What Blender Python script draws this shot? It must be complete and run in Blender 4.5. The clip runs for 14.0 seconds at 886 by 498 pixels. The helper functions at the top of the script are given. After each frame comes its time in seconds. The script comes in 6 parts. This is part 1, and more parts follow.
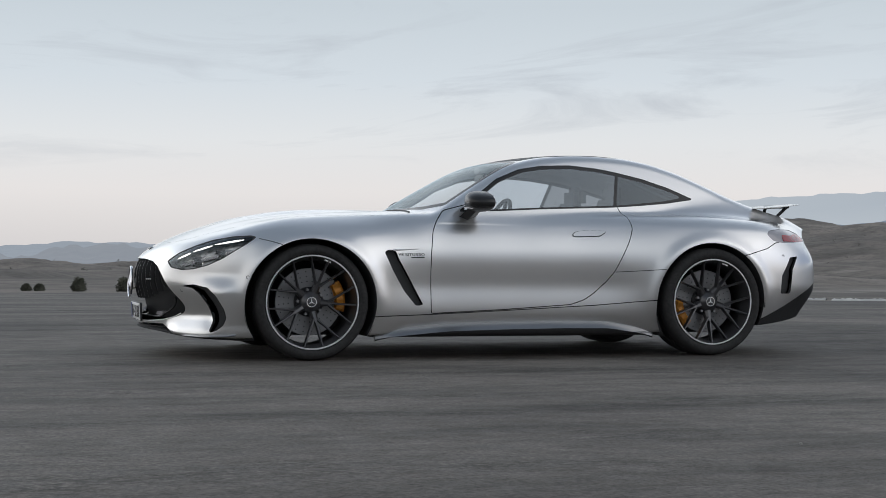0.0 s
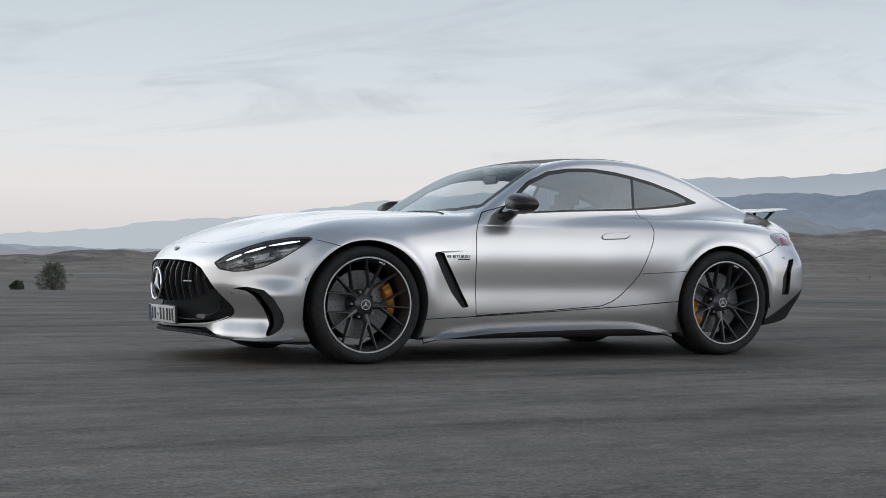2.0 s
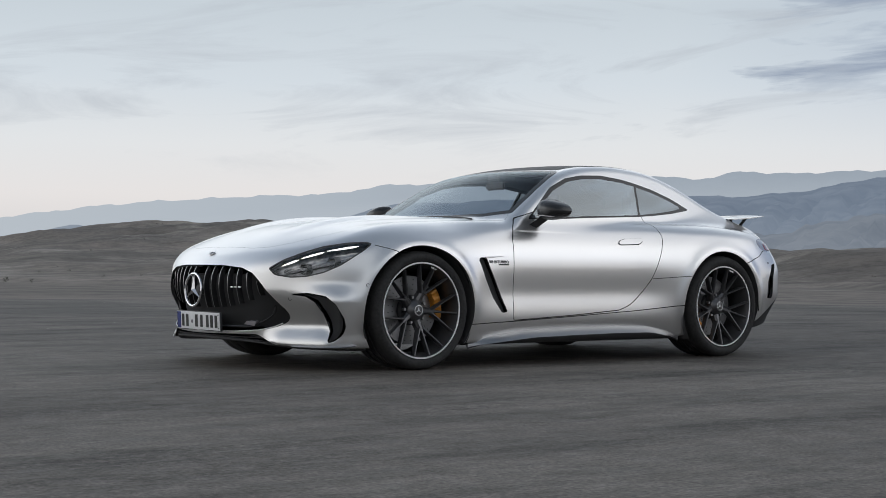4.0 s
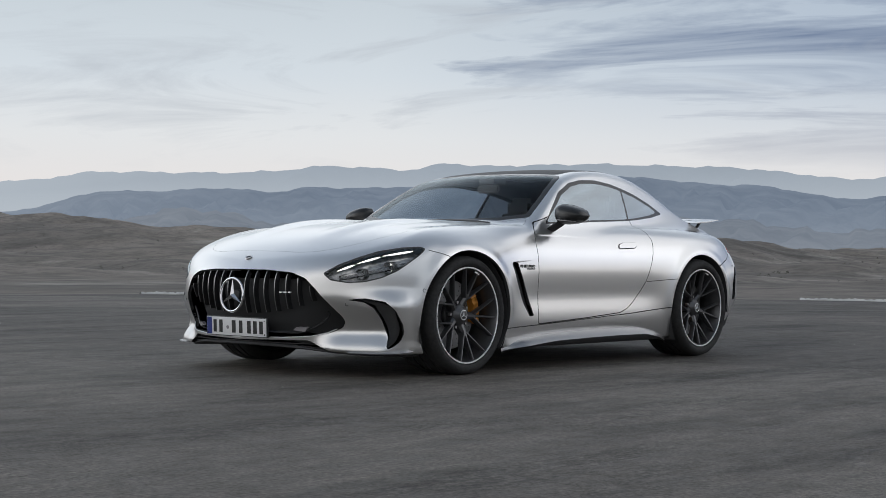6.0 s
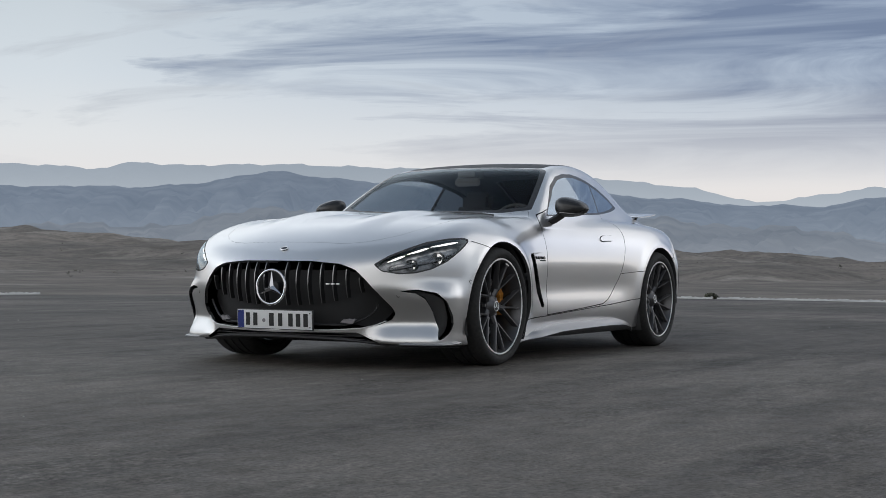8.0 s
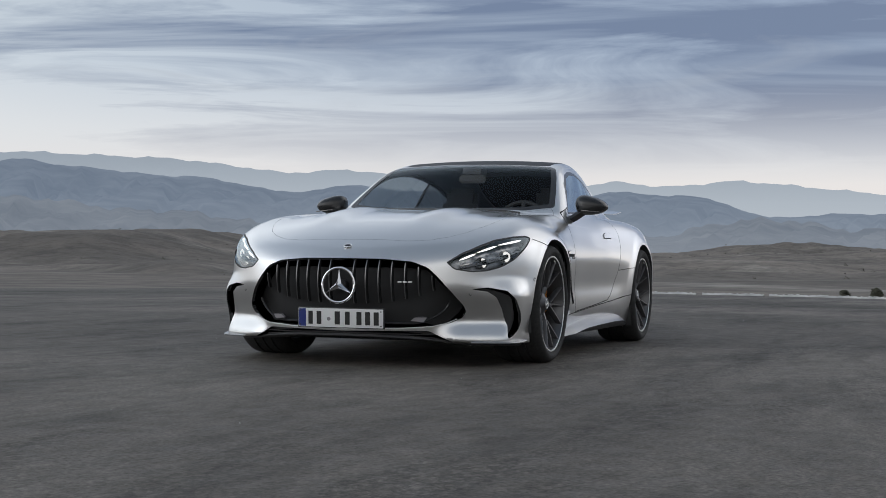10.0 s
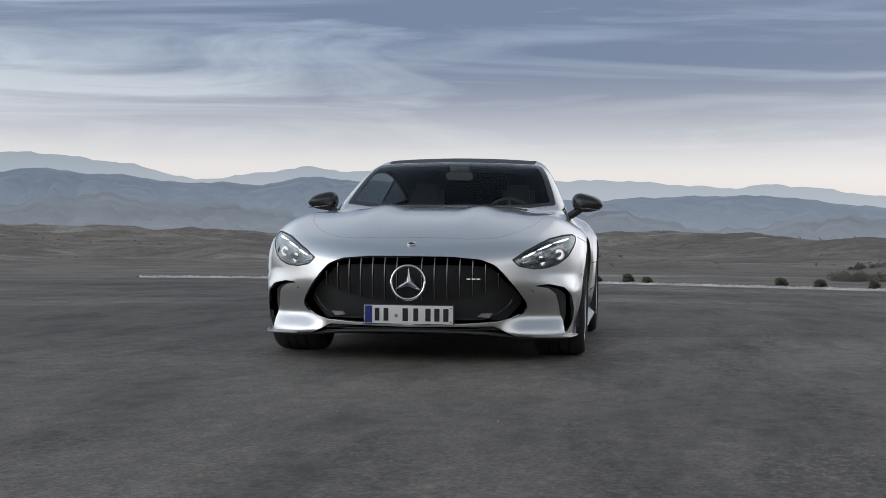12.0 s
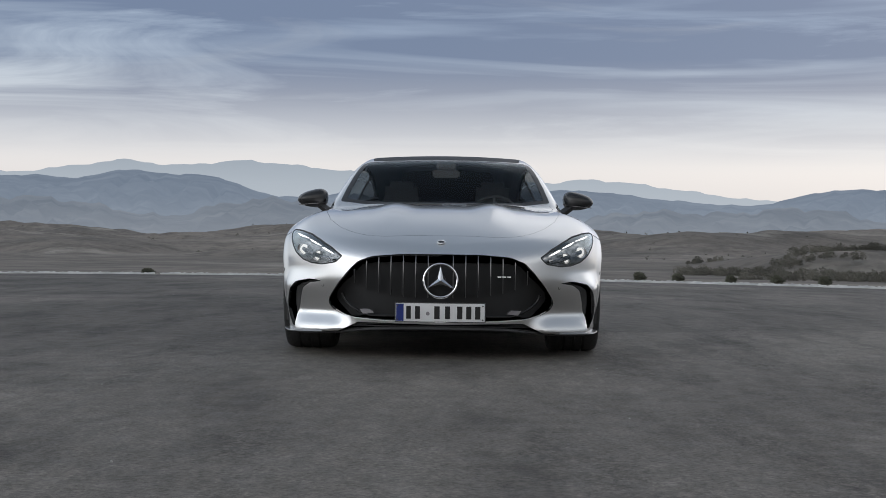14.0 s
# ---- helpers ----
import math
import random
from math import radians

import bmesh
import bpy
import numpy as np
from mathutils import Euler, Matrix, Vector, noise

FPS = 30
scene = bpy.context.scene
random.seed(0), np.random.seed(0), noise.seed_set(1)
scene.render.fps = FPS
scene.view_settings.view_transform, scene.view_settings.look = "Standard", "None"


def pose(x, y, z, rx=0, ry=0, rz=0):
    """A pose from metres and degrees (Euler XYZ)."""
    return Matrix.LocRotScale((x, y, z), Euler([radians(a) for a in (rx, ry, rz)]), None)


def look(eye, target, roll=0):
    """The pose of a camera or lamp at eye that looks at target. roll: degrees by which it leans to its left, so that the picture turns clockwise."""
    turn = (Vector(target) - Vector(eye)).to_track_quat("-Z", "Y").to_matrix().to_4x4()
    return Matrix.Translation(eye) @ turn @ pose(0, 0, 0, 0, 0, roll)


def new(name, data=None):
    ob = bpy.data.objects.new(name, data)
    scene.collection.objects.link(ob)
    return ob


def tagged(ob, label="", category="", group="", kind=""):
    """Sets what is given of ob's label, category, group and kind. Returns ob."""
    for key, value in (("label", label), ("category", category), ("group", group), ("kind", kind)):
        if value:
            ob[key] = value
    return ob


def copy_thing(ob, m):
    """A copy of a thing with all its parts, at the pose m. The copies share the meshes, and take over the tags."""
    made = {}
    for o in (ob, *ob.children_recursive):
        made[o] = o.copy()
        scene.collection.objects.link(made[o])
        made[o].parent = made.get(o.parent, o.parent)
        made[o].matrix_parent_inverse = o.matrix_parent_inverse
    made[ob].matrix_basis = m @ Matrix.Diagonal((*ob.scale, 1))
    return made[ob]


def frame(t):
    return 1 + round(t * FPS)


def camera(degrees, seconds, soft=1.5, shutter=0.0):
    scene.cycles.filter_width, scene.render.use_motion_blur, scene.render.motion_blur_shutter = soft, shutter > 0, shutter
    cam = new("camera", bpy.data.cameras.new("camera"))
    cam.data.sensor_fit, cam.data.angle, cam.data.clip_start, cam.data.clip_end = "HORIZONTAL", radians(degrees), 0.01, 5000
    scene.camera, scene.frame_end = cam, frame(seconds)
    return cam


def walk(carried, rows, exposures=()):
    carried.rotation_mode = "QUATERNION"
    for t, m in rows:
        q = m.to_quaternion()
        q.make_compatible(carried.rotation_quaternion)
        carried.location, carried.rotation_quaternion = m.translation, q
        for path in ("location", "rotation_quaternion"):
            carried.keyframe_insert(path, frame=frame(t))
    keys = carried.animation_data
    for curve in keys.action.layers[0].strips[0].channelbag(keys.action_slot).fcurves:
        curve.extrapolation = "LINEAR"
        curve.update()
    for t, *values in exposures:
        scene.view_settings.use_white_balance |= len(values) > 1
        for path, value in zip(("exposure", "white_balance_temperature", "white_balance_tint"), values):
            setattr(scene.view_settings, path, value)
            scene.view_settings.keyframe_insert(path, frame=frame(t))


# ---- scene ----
cam = camera(32.9, 14.0, soft=0.7)
PATH = [
    (0, (-3.27, -9.884, 0.606), (-2.681, -7.973, 0.623), 0.4),
    (0.5, (-3.735, -9.709, 0.637), (-3.058, -7.827, 0.648), 0.5),
    (1, (-4.242, -9.512, 0.652), (-3.471, -7.667, 0.661), 0.5),
    (1.5, (-4.658, -9.348, 0.668), (-3.812, -7.536, 0.675), 0.6),
    (2, (-5.143, -9.068, 0.639), (-4.205, -7.301, 0.651), 0.6),
    (2.5, (-5.548, -8.846, 0.638), (-4.534, -7.122, 0.651), 0.8),
    (3, (-5.982, -8.566, 0.623), (-4.886, -6.893, 0.639), 0.7),
    (3.5, (-6.382, -8.306, 0.613), (-5.213, -6.684, 0.634), 0.6),
    (6, (-8.22, -6.645, 0.689), (-6.7, -5.346, 0.702), 0.7),
    (6.5, (-8.521, -6.21, 0.673), (-6.932, -4.995, 0.688), 0.8),
    (7, (-8.83, -5.818, 0.653), (-7.182, -4.684, 0.669), 0.7),
    (7.5, (-9.107, -5.41, 0.641), (-7.405, -4.359, 0.656), 0.7),
    (8, (-9.375, -4.988, 0.613), (-7.623, -4.024, 0.631), 0.6),
    (10.5, (-10.319, -2.851, 0.644), (-8.401, -2.284, 0.649), 0.7),
    (11, (-10.597, -2.3, 0.667), (-8.649, -1.848, 0.666), 0.6),
    (11.5, (-10.813, -1.739, 0.691), (-8.841, -1.402, 0.685), 0.7),
    (12, (-10.847, -1.329, 0.679), (-8.865, -1.066, 0.674), 0.7),
    (12.5, (-10.915, -0.906, 0.69), (-8.923, -0.728, 0.682), 0.8),
    (13, (-10.951, -0.529, 0.693), (-8.953, -0.426, 0.684), 0.8),
    (13.5, (-10.989, -0.27, 0.692), (-8.99, -0.217, 0.683), 0.8),
    (14, (-10.989, -0.116, 0.689), (-8.99, -0.092, 0.679), 0.7),
]
walk(cam, [(t, look(eye, target, roll)) for t, eye, target, roll in PATH])

# ---- world, sun, exposure ----
SKY, CLOUD_AT = 1.13, (3.27, 1.3, 0.0)
SUN_EL, SUN_AZ = 26.0, 326.0            # degrees; azimuth measured from +x towards +y
world = bpy.data.worlds.new("sky")
scene.world = world
world.use_nodes = True


def sky_nodes():
    nt = world.node_tree
    nd, lk = nt.nodes, nt.links
    nd.clear()
    out = nd.new("ShaderNodeOutputWorld")
    bg = nd.new("ShaderNodeBackground")
    sky = nd.new("ShaderNodeTexSky")
    sky.sky_type, sky.sun_disc = "NISHITA", False
    sky.sun_elevation, sky.sun_rotation = radians(SUN_EL), radians(90 - SUN_AZ)
    sky.air_density, sky.dust_density, sky.ozone_density = 1.0, 2.0, 1.0
    tc = nd.new("ShaderNodeTexCoord")
    sep = nd.new("ShaderNodeSeparateXYZ")
    lk.new(tc.outputs["Generated"], sep.inputs[0])

    def mth(op, a, b=None, clamp=False):
        n = nd.new("ShaderNodeMath")
        n.operation, n.use_clamp = op, clamp
        for s, v in zip(n.inputs, (a, b)):
            if v is None:
                continue
            if isinstance(v, (int, float)):
                s.default_value = v
            else:
                lk.new(v, s)
        return n.outputs[0]

    def ramp(fac, stops):
        n = nd.new("ShaderNodeValToRGB")
        el = n.color_ramp.elements
        el[0].position, el[0].color = stops[0][0], (*stops[0][1], 1)
        el[1].position, el[1].color = stops[-1][0], (*stops[-1][1], 1)
        for p, c in stops[1:-1]:
            el.new(p).color = (*c, 1)
        lk.new(fac, n.inputs[0])
        return n.outputs[0]

    def mix(fac, a, b):
        n = nd.new("ShaderNodeMix")
        n.data_type = "RGBA"
        if isinstance(fac, (int, float)):
            n.inputs[0].default_value = fac
        else:
            lk.new(fac, n.inputs[0])
        for s, v in ((n.inputs[6], a), (n.inputs[7], b)):
            if isinstance(v, tuple):
                s.default_value = (*v, 1)
            else:
                lk.new(v, s)
        return n.outputs[2]

    up = mth("MAXIMUM", sep.outputs[2], 0.0)
    # thin high overcast: pale and faintly warm at the horizon, blue grey overhead
    # the brighter ring from 0.26 to 0.42, above the view, is added for reflections
    veil = ramp(up, [(0.0, (0.57, 0.55, 0.55)), (0.045, (0.69, 0.665, 0.66)), (0.08, (0.66, 0.675, 0.69)), (0.12, (0.57, 0.62, 0.665)),
                     (0.17, (0.50, 0.555, 0.60)), (0.26, (0.80, 0.84, 0.88)), (0.42, (0.72, 0.77, 0.82)), (0.60, (0.33, 0.375, 0.44)), (0.72, (0.21, 0.25, 0.31)), (1.0, (0.14, 0.175, 0.225))])
    # bluer and deeper away from the sun
    away = mth("MULTIPLY", ramp(mth("SUBTRACT", sep.outputs[0], mth("MULTIPLY", sep.outputs[1], 0.45)), [(0.42, (0, 0, 0)), (0.95, (1, 1, 1))]),
               ramp(mth("ADD", sep.outputs[1], 1.0), [(0.45, (0, 0, 0)), (0.75, (1, 1, 1))]))
    veil = mix(mth("MULTIPLY", away, ramp(up, [(0.05, (0, 0, 0)), (0.14, (0.85, 0.85, 0.85)), (0.26, (0.85, 0.85, 0.85)), (0.44, (0.45, 0.45, 0.45)), (0.8, (0.15, 0.15, 0.15))])), veil, (0.25, 0.33, 0.465))
    # sky out of view towards -y is dimmed, to darken the car side's reflections
    dimmed = nd.new("ShaderNodeVectorMath")
    dimmed.operation = "SCALE"
    lk.new(veil, dimmed.inputs[0])
    lk.new(mth("SUBTRACT", 1.0, mth("MULTIPLY", ramp(mth("MULTIPLY", sep.outputs[1], -1.0), [(0.36, (0, 0, 0)), (0.85, (1, 1, 1))]), ramp(up, [(0.10, (0.68, 0.68, 0.68)), (0.30, (0.20, 0.20, 0.20))]))), dimmed.inputs["Scale"])
    veil = dimmed.outputs[0]
    # cloud banks drawn out along the horizon
    az = mth("ARCTAN2", sep.outputs[1], sep.outputs[0])
    comb = nd.new("ShaderNodeCombineXYZ")
    lk.new(mth("ADD", mth("MULTIPLY", az, 3.1), mth("MULTIPLY", up, 4.0)), comb.inputs[0])
    lk.new(mth("MULTIPLY", mth("POWER", up, 0.8), 20.0), comb.inputs[1])
    nz = nd.new("ShaderNodeTexNoise")
    nz.inputs["Scale"].default_value, nz.inputs["Detail"].default_value, nz.inputs["Roughness"].default_value = 1.0, 7, 0.60
    nz.inputs["Distortion"].default_value = 0.9
    mp = nd.new("ShaderNodeMapping")
    mp.inputs["Location"].default_value = CLOUD_AT
    lk.new(comb.outputs[0], mp.inputs[0])
    lk.new(mp.outputs[0], nz.inputs["Vector"])
    # the sheet closes up towards +x and thins out towards +y
    toward = mth("SUBTRACT", mth("MULTIPLY", mth("MULTIPLY", sep.outputs[0], mth("MAXIMUM", sep.outputs[0], 0.0)), 0.344), mth("ADD", mth("MULTIPLY", sep.outputs[1], 0.186), 0.144))
    higher = mth("MULTIPLY", mth("MULTIPLY", ramp(up, [(0.12, (0, 0, 0)), (0.21, (1, 1, 1))]), ramp(sep.outputs[0], [(0.82, (0, 0, 0)), (0.95, (1, 1, 1))])), 0.09)
    dens = mth("ADD", mth("ADD", nz.outputs["Fac"], toward), higher)
    cover = ramp(dens, [(0.49, (0, 0, 0)), (0.56, (0.45, 0.45, 0.45)), (0.68, (1, 1, 1))])
    low = ramp(up, [(0.050, (0, 0, 0)), (0.095, (1, 1, 1))])
    grey = ramp(up, [(0.03, (0.48, 0.475, 0.51)), (0.085, (0.29, 0.315, 0.385)), (0.12, (0.130, 0.176, 0.278)), (0.26, (0.135, 0.18, 0.28)), (0.44, (0.30, 0.325, 0.365)), (1.0, (0.27, 0.30, 0.345))])
    # lighter and darker folds in the sheet
    mp2 = nd.new("ShaderNodeMapping")
    mp2.inputs["Location"].default_value, mp2.inputs["Scale"].default_value = (7.7, 3.1, 0.0), (0.8, 1.3, 1)
    lk.new(comb.outputs[0], mp2.inputs[0])
    nz2 = nd.new("ShaderNodeTexNoise")
    nz2.inputs["Scale"].default_value, nz2.inputs["Detail"].default_value, nz2.inputs["Distortion"].default_value = 1.0, 6, 1.2
    lk.new(mp2.outputs[0], nz2.inputs["Vector"])
    folds = ramp(nz2.outputs["Fac"], [(0.47, (0, 0, 0)), (0.67, (0.55, 0.55, 0.55))])
    grey = mix(folds, grey, veil)
    low = mth("MULTIPLY", low, mth("MAXIMUM", ramp(up, [(0.18, (1, 1, 1)), (0.30, (0.2, 0.2, 0.2))]), mth("MAXIMUM", ramp(sep.outputs[0], [(0.35, (0, 0, 0)), (0.75, (1, 1, 1))]), ramp(mth("MULTIPLY", sep.outputs[1], -1.0), [(0.72, (0, 0, 0)), (0.96, (0.9, 0.9, 0.9))]))))
    clouds = mix(mth("MULTIPLY", mth("MULTIPLY", cover, low), 0.95), veil, grey)
    # loose wisps under the veil
    mp3 = nd.new("ShaderNodeMapping")
    mp3.inputs["Location"].default_value, mp3.inputs["Scale"].default_value = (1.4, 9.2, 0.0), (1.5, 1.0, 1)
    lk.new(comb.outputs[0], mp3.inputs[0])
    nz3 = nd.new("ShaderNodeTexNoise")
    nz3.inputs["Scale"].default_value, nz3.inputs["Detail"].default_value, nz3.inputs["Roughness"].default_value, nz3.inputs["Distortion"].default_value = 1.0, 8, 0.62, 1.1
    lk.new(mp3.outputs[0], nz3.inputs["Vector"])
    wisp = mth("MULTIPLY", ramp(nz3.outputs["Fac"], [(0.53, (0, 0, 0)), (0.70, (0.52, 0.52, 0.52))]), ramp(up, [(0.05, (0, 0, 0)), (0.09, (1, 1, 1)), (0.2, (1, 1, 1)), (0.32, (0.2, 0.2, 0.2))]))
    wisp = mth("MULTIPLY", wisp, ramp(sep.outputs[0], [(0.86, (1, 1, 1)), (0.94, (0.4, 0.4, 0.4))]))
    clouds = mix(wisp, clouds, (0.40, 0.43, 0.475))
    # an even pale sheet added out of view towards -x, to brighten the nose
    ahead = mth("MULTIPLY", ramp(mth("MULTIPLY", sep.outputs[0], -1.0), [(0.40, (0, 0, 0)), (0.92, (0.8, 0.8, 0.8))]), ramp(up, [(0.45, (1, 1, 1)), (0.85, (0, 0, 0))]))
    clouds = mix(ahead, clouds, (0.80, 0.79, 0.785))
    # the glow of the low sun behind the overcast; unseen sky is also brightened towards +y and dimmed towards -x and -y
    # for the paint's reflections
    nish = nd.new("ShaderNodeVectorMath")
    nish.operation = "SCALE"
    lk.new(sky.outputs[0], nish.inputs[0])
    nish.inputs["Scale"].default_value = 0.004
    add = nd.new("ShaderNodeVectorMath")
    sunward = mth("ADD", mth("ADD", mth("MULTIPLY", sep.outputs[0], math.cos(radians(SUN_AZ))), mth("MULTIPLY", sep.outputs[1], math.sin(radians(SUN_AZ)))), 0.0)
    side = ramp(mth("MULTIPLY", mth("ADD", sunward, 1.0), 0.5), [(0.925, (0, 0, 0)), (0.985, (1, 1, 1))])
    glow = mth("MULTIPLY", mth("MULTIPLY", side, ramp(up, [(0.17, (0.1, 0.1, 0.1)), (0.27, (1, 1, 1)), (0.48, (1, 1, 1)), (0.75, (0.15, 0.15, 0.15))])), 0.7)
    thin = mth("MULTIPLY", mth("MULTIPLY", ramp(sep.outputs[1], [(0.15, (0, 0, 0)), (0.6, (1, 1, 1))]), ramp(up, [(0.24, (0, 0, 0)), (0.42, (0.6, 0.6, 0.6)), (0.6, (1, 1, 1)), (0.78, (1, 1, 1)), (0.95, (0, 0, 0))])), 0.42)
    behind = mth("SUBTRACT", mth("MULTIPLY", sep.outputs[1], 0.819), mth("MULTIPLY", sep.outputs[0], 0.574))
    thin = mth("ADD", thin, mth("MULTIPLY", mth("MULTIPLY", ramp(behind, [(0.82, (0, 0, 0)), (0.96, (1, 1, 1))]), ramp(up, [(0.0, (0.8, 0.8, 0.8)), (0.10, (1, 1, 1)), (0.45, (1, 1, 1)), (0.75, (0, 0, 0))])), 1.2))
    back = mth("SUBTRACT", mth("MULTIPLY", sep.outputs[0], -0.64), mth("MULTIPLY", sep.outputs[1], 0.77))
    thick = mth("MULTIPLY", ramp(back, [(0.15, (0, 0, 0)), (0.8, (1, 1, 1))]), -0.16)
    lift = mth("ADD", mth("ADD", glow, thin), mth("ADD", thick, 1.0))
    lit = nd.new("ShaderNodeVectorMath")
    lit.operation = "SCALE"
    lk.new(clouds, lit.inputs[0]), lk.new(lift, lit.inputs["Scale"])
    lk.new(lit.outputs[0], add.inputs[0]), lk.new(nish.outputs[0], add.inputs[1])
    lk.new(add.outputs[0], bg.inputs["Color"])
    bg.inputs["Strength"].default_value = SKY
    lk.new(bg.outputs[0], out.inputs[0])


sky_nodes()
sun = new("sun", bpy.data.lights.new("sun", "SUN"))
sun.data.energy, sun.data.angle, sun.data.color = 0.28, radians(56), (1.0, 0.965, 0.93)
_a, _e = radians(SUN_AZ), radians(SUN_EL)
sun.matrix_world = look((math.cos(_a) * math.cos(_e) * 50, math.sin(_a) * math.cos(_e) * 50, math.sin(_e) * 50), (0, 0, 0))
scene.view_settings.exposure = 0.0


# ---- materials ----
def material(name, color, rough=0.5, metal=0.0, **more):
    m = bpy.data.materials.new(name)
    m.use_nodes = True
    b = m.node_tree.nodes["Principled BSDF"]
    b.inputs["Base Color"].default_value = (*color, 1)
    b.inputs["Roughness"].default_value, b.inputs["Metallic"].default_value = rough, metal
    for k, v in more.items():
        b.inputs[k.replace("_", " ")].default_value = v
    return m


def noise_on(m, scale, lo, hi, detail=4, socket="Base Color", bump=0.0, bump_scale=None, coord="Object", stretch=(1, 1, 1)):
    """Drives a socket with a noise between lo and hi, and a bump from the same noise."""
    nd, lk = m.node_tree.nodes, m.node_tree.links
    b = nd["Principled BSDF"]
    tc = nd.new("ShaderNodeTexCoord")
    mp = nd.new("ShaderNodeMapping")
    mp.inputs["Scale"].default_value = stretch
    lk.new(tc.outputs[coord], mp.inputs[0])
    nz = nd.new("ShaderNodeTexNoise")
    nz.inputs["Scale"].default_value, nz.inputs["Detail"].default_value = scale, detail
    lk.new(mp.outputs[0], nz.inputs["Vector"])
    if socket:
        r = nd.new("ShaderNodeValToRGB")
        r.color_ramp.elements[0].position, r.color_ramp.elements[1].position = 0.3, 0.7
        lo3, hi3 = (lo if isinstance(lo, tuple) else (lo,) * 3), (hi if isinstance(hi, tuple) else (hi,) * 3)
        r.color_ramp.elements[0].color, r.color_ramp.elements[1].color = (*lo3, 1), (*hi3, 1)
        lk.new(nz.outputs["Fac"], r.inputs[0])
        lk.new(r.outputs[0], b.inputs[socket])
    if bump:
        bp = nd.new("ShaderNodeBump")
        bp.inputs["Strength"].default_value, bp.inputs["Distance"].default_value = bump, 0.01
        src = nz
        if bump_scale:
            src = nd.new("ShaderNodeTexNoise")
            src.inputs["Scale"].default_value, src.inputs["Detail"].default_value = bump_scale, 3
            lk.new(mp.outputs[0], src.inputs["Vector"])
        lk.new(src.outputs["Fac"], bp.inputs["Height"])
        lk.new(bp.outputs[0], b.inputs["Normal"])
    return m


PAINT = material("silver_paint", (0.89, 0.885, 0.878), 0.26, 0.95, Coat_Weight=1.0, Coat_Roughness=0.05)
noise_on(PAINT, 1500, 0.285, 0.325, 1, "Roughness")
BLACK = material("gloss_black", (0.028, 0.028, 0.029), 0.22)
ROOF_BLACK = material("black_roof_carbon", (0.022, 0.022, 0.023), 0.42, Specular_IOR_Level=0.12)
SATIN = material("satin_black_plastic", (0.042, 0.042, 0.043), 0.5)
noise_on(SATIN, 240, 0.42, 0.6, 3, "Roughness", bump=0.05)
DIFFUSER = material("coarse_black_plastic", (0.026, 0.026, 0.027), 0.7, Specular_IOR_Level=0.3)
noise_on(DIFFUSER, 300, 0.62, 0.8, 3, "Roughness", bump=0.06)
DARK = material("dark_cavity", (0.085, 0.085, 0.086), 0.9, Specular_IOR_Level=0.15)
MESH = material("black_grille_mesh", (0.040, 0.040, 0.041), 0.85, Specular_IOR_Level=0.2)
RUBBER = material("tyre_rubber", (0.012, 0.012, 0.012), 0.75, Specular_IOR_Level=0.3)
noise_on(RUBBER, 60, (0.032, 0.032, 0.032), (0.050, 0.049, 0.048), 4, bump=0.08, bump_scale=300)
RIM = material("forged_rim_black", (0.13, 0.13, 0.134), 0.32, 0.7)
SILVER = material("machined_aluminium", (0.92, 0.92, 0.92), 0.42, 0.75)
CHROME = material("chrome", (0.8, 0.8, 0.82), 0.08, 1.0)
DISC = material("brake_disc_steel", (0.34, 0.34, 0.345), 0.45, 0.9)
AMBER = material("bronze_caliper", (0.74, 0.30, 0.045), 0.36, 0.2)
CLOTH = material("black_leather", (0.024, 0.024, 0.025), 0.6)
noise_on(CLOTH, 300, 0.5, 0.7, 3, "Roughness", bump=0.15)


def glass(name, tint, gloss=0.05, power=5.0):
    m = bpy.data.materials.new(name)
    m.use_nodes = True
    nd, lk = m.node_tree.nodes, m.node_tree.links
    nd.clear()
    out, mx = nd.new("ShaderNodeOutputMaterial"), nd.new("ShaderNodeMixShader")
    tr, gl, lw = nd.new("ShaderNodeBsdfTransparent"), nd.new("ShaderNodeBsdfGlossy"), nd.new("ShaderNodeLayerWeight")
    pw, ml = nd.new("ShaderNodeMath"), nd.new("ShaderNodeMath")
    pw.operation, ml.operation = "POWER", "MULTIPLY_ADD"
    lk.new(lw.outputs["Facing"], pw.inputs[0])
    pw.inputs[1].default_value = power
    lk.new(pw.outputs[0], ml.inputs[0])
    ml.inputs[1].default_value, ml.inputs[2].default_value = 1 - gloss, gloss
    tr.inputs[0].default_value = (*tint, 1)
    gl.inputs["Roughness"].default_value, gl.inputs["Color"].default_value = 0.02, (0.86, 0.95, 1.0, 1)
    lk.new(ml.outputs[0], mx.inputs[0]), lk.new(tr.outputs[0], mx.inputs[1]), lk.new(gl.outputs[0], mx.inputs[2])
    lk.new(mx.outputs[0], out.inputs[0])
    return m


GLASS = glass("windscreen_glass", (0.955, 0.97, 0.97), 0.018, 6.5)
TINT = glass("tinted_side_glass", (0.74, 0.80, 0.85), 0.12, 1.5)
QUARTER = glass("privacy_glass", (0.27, 0.29, 0.31), 0.06, 1.6)
LENS = glass("lamp_lens", (0.93, 0.94, 0.95), 0.05, 2.3)


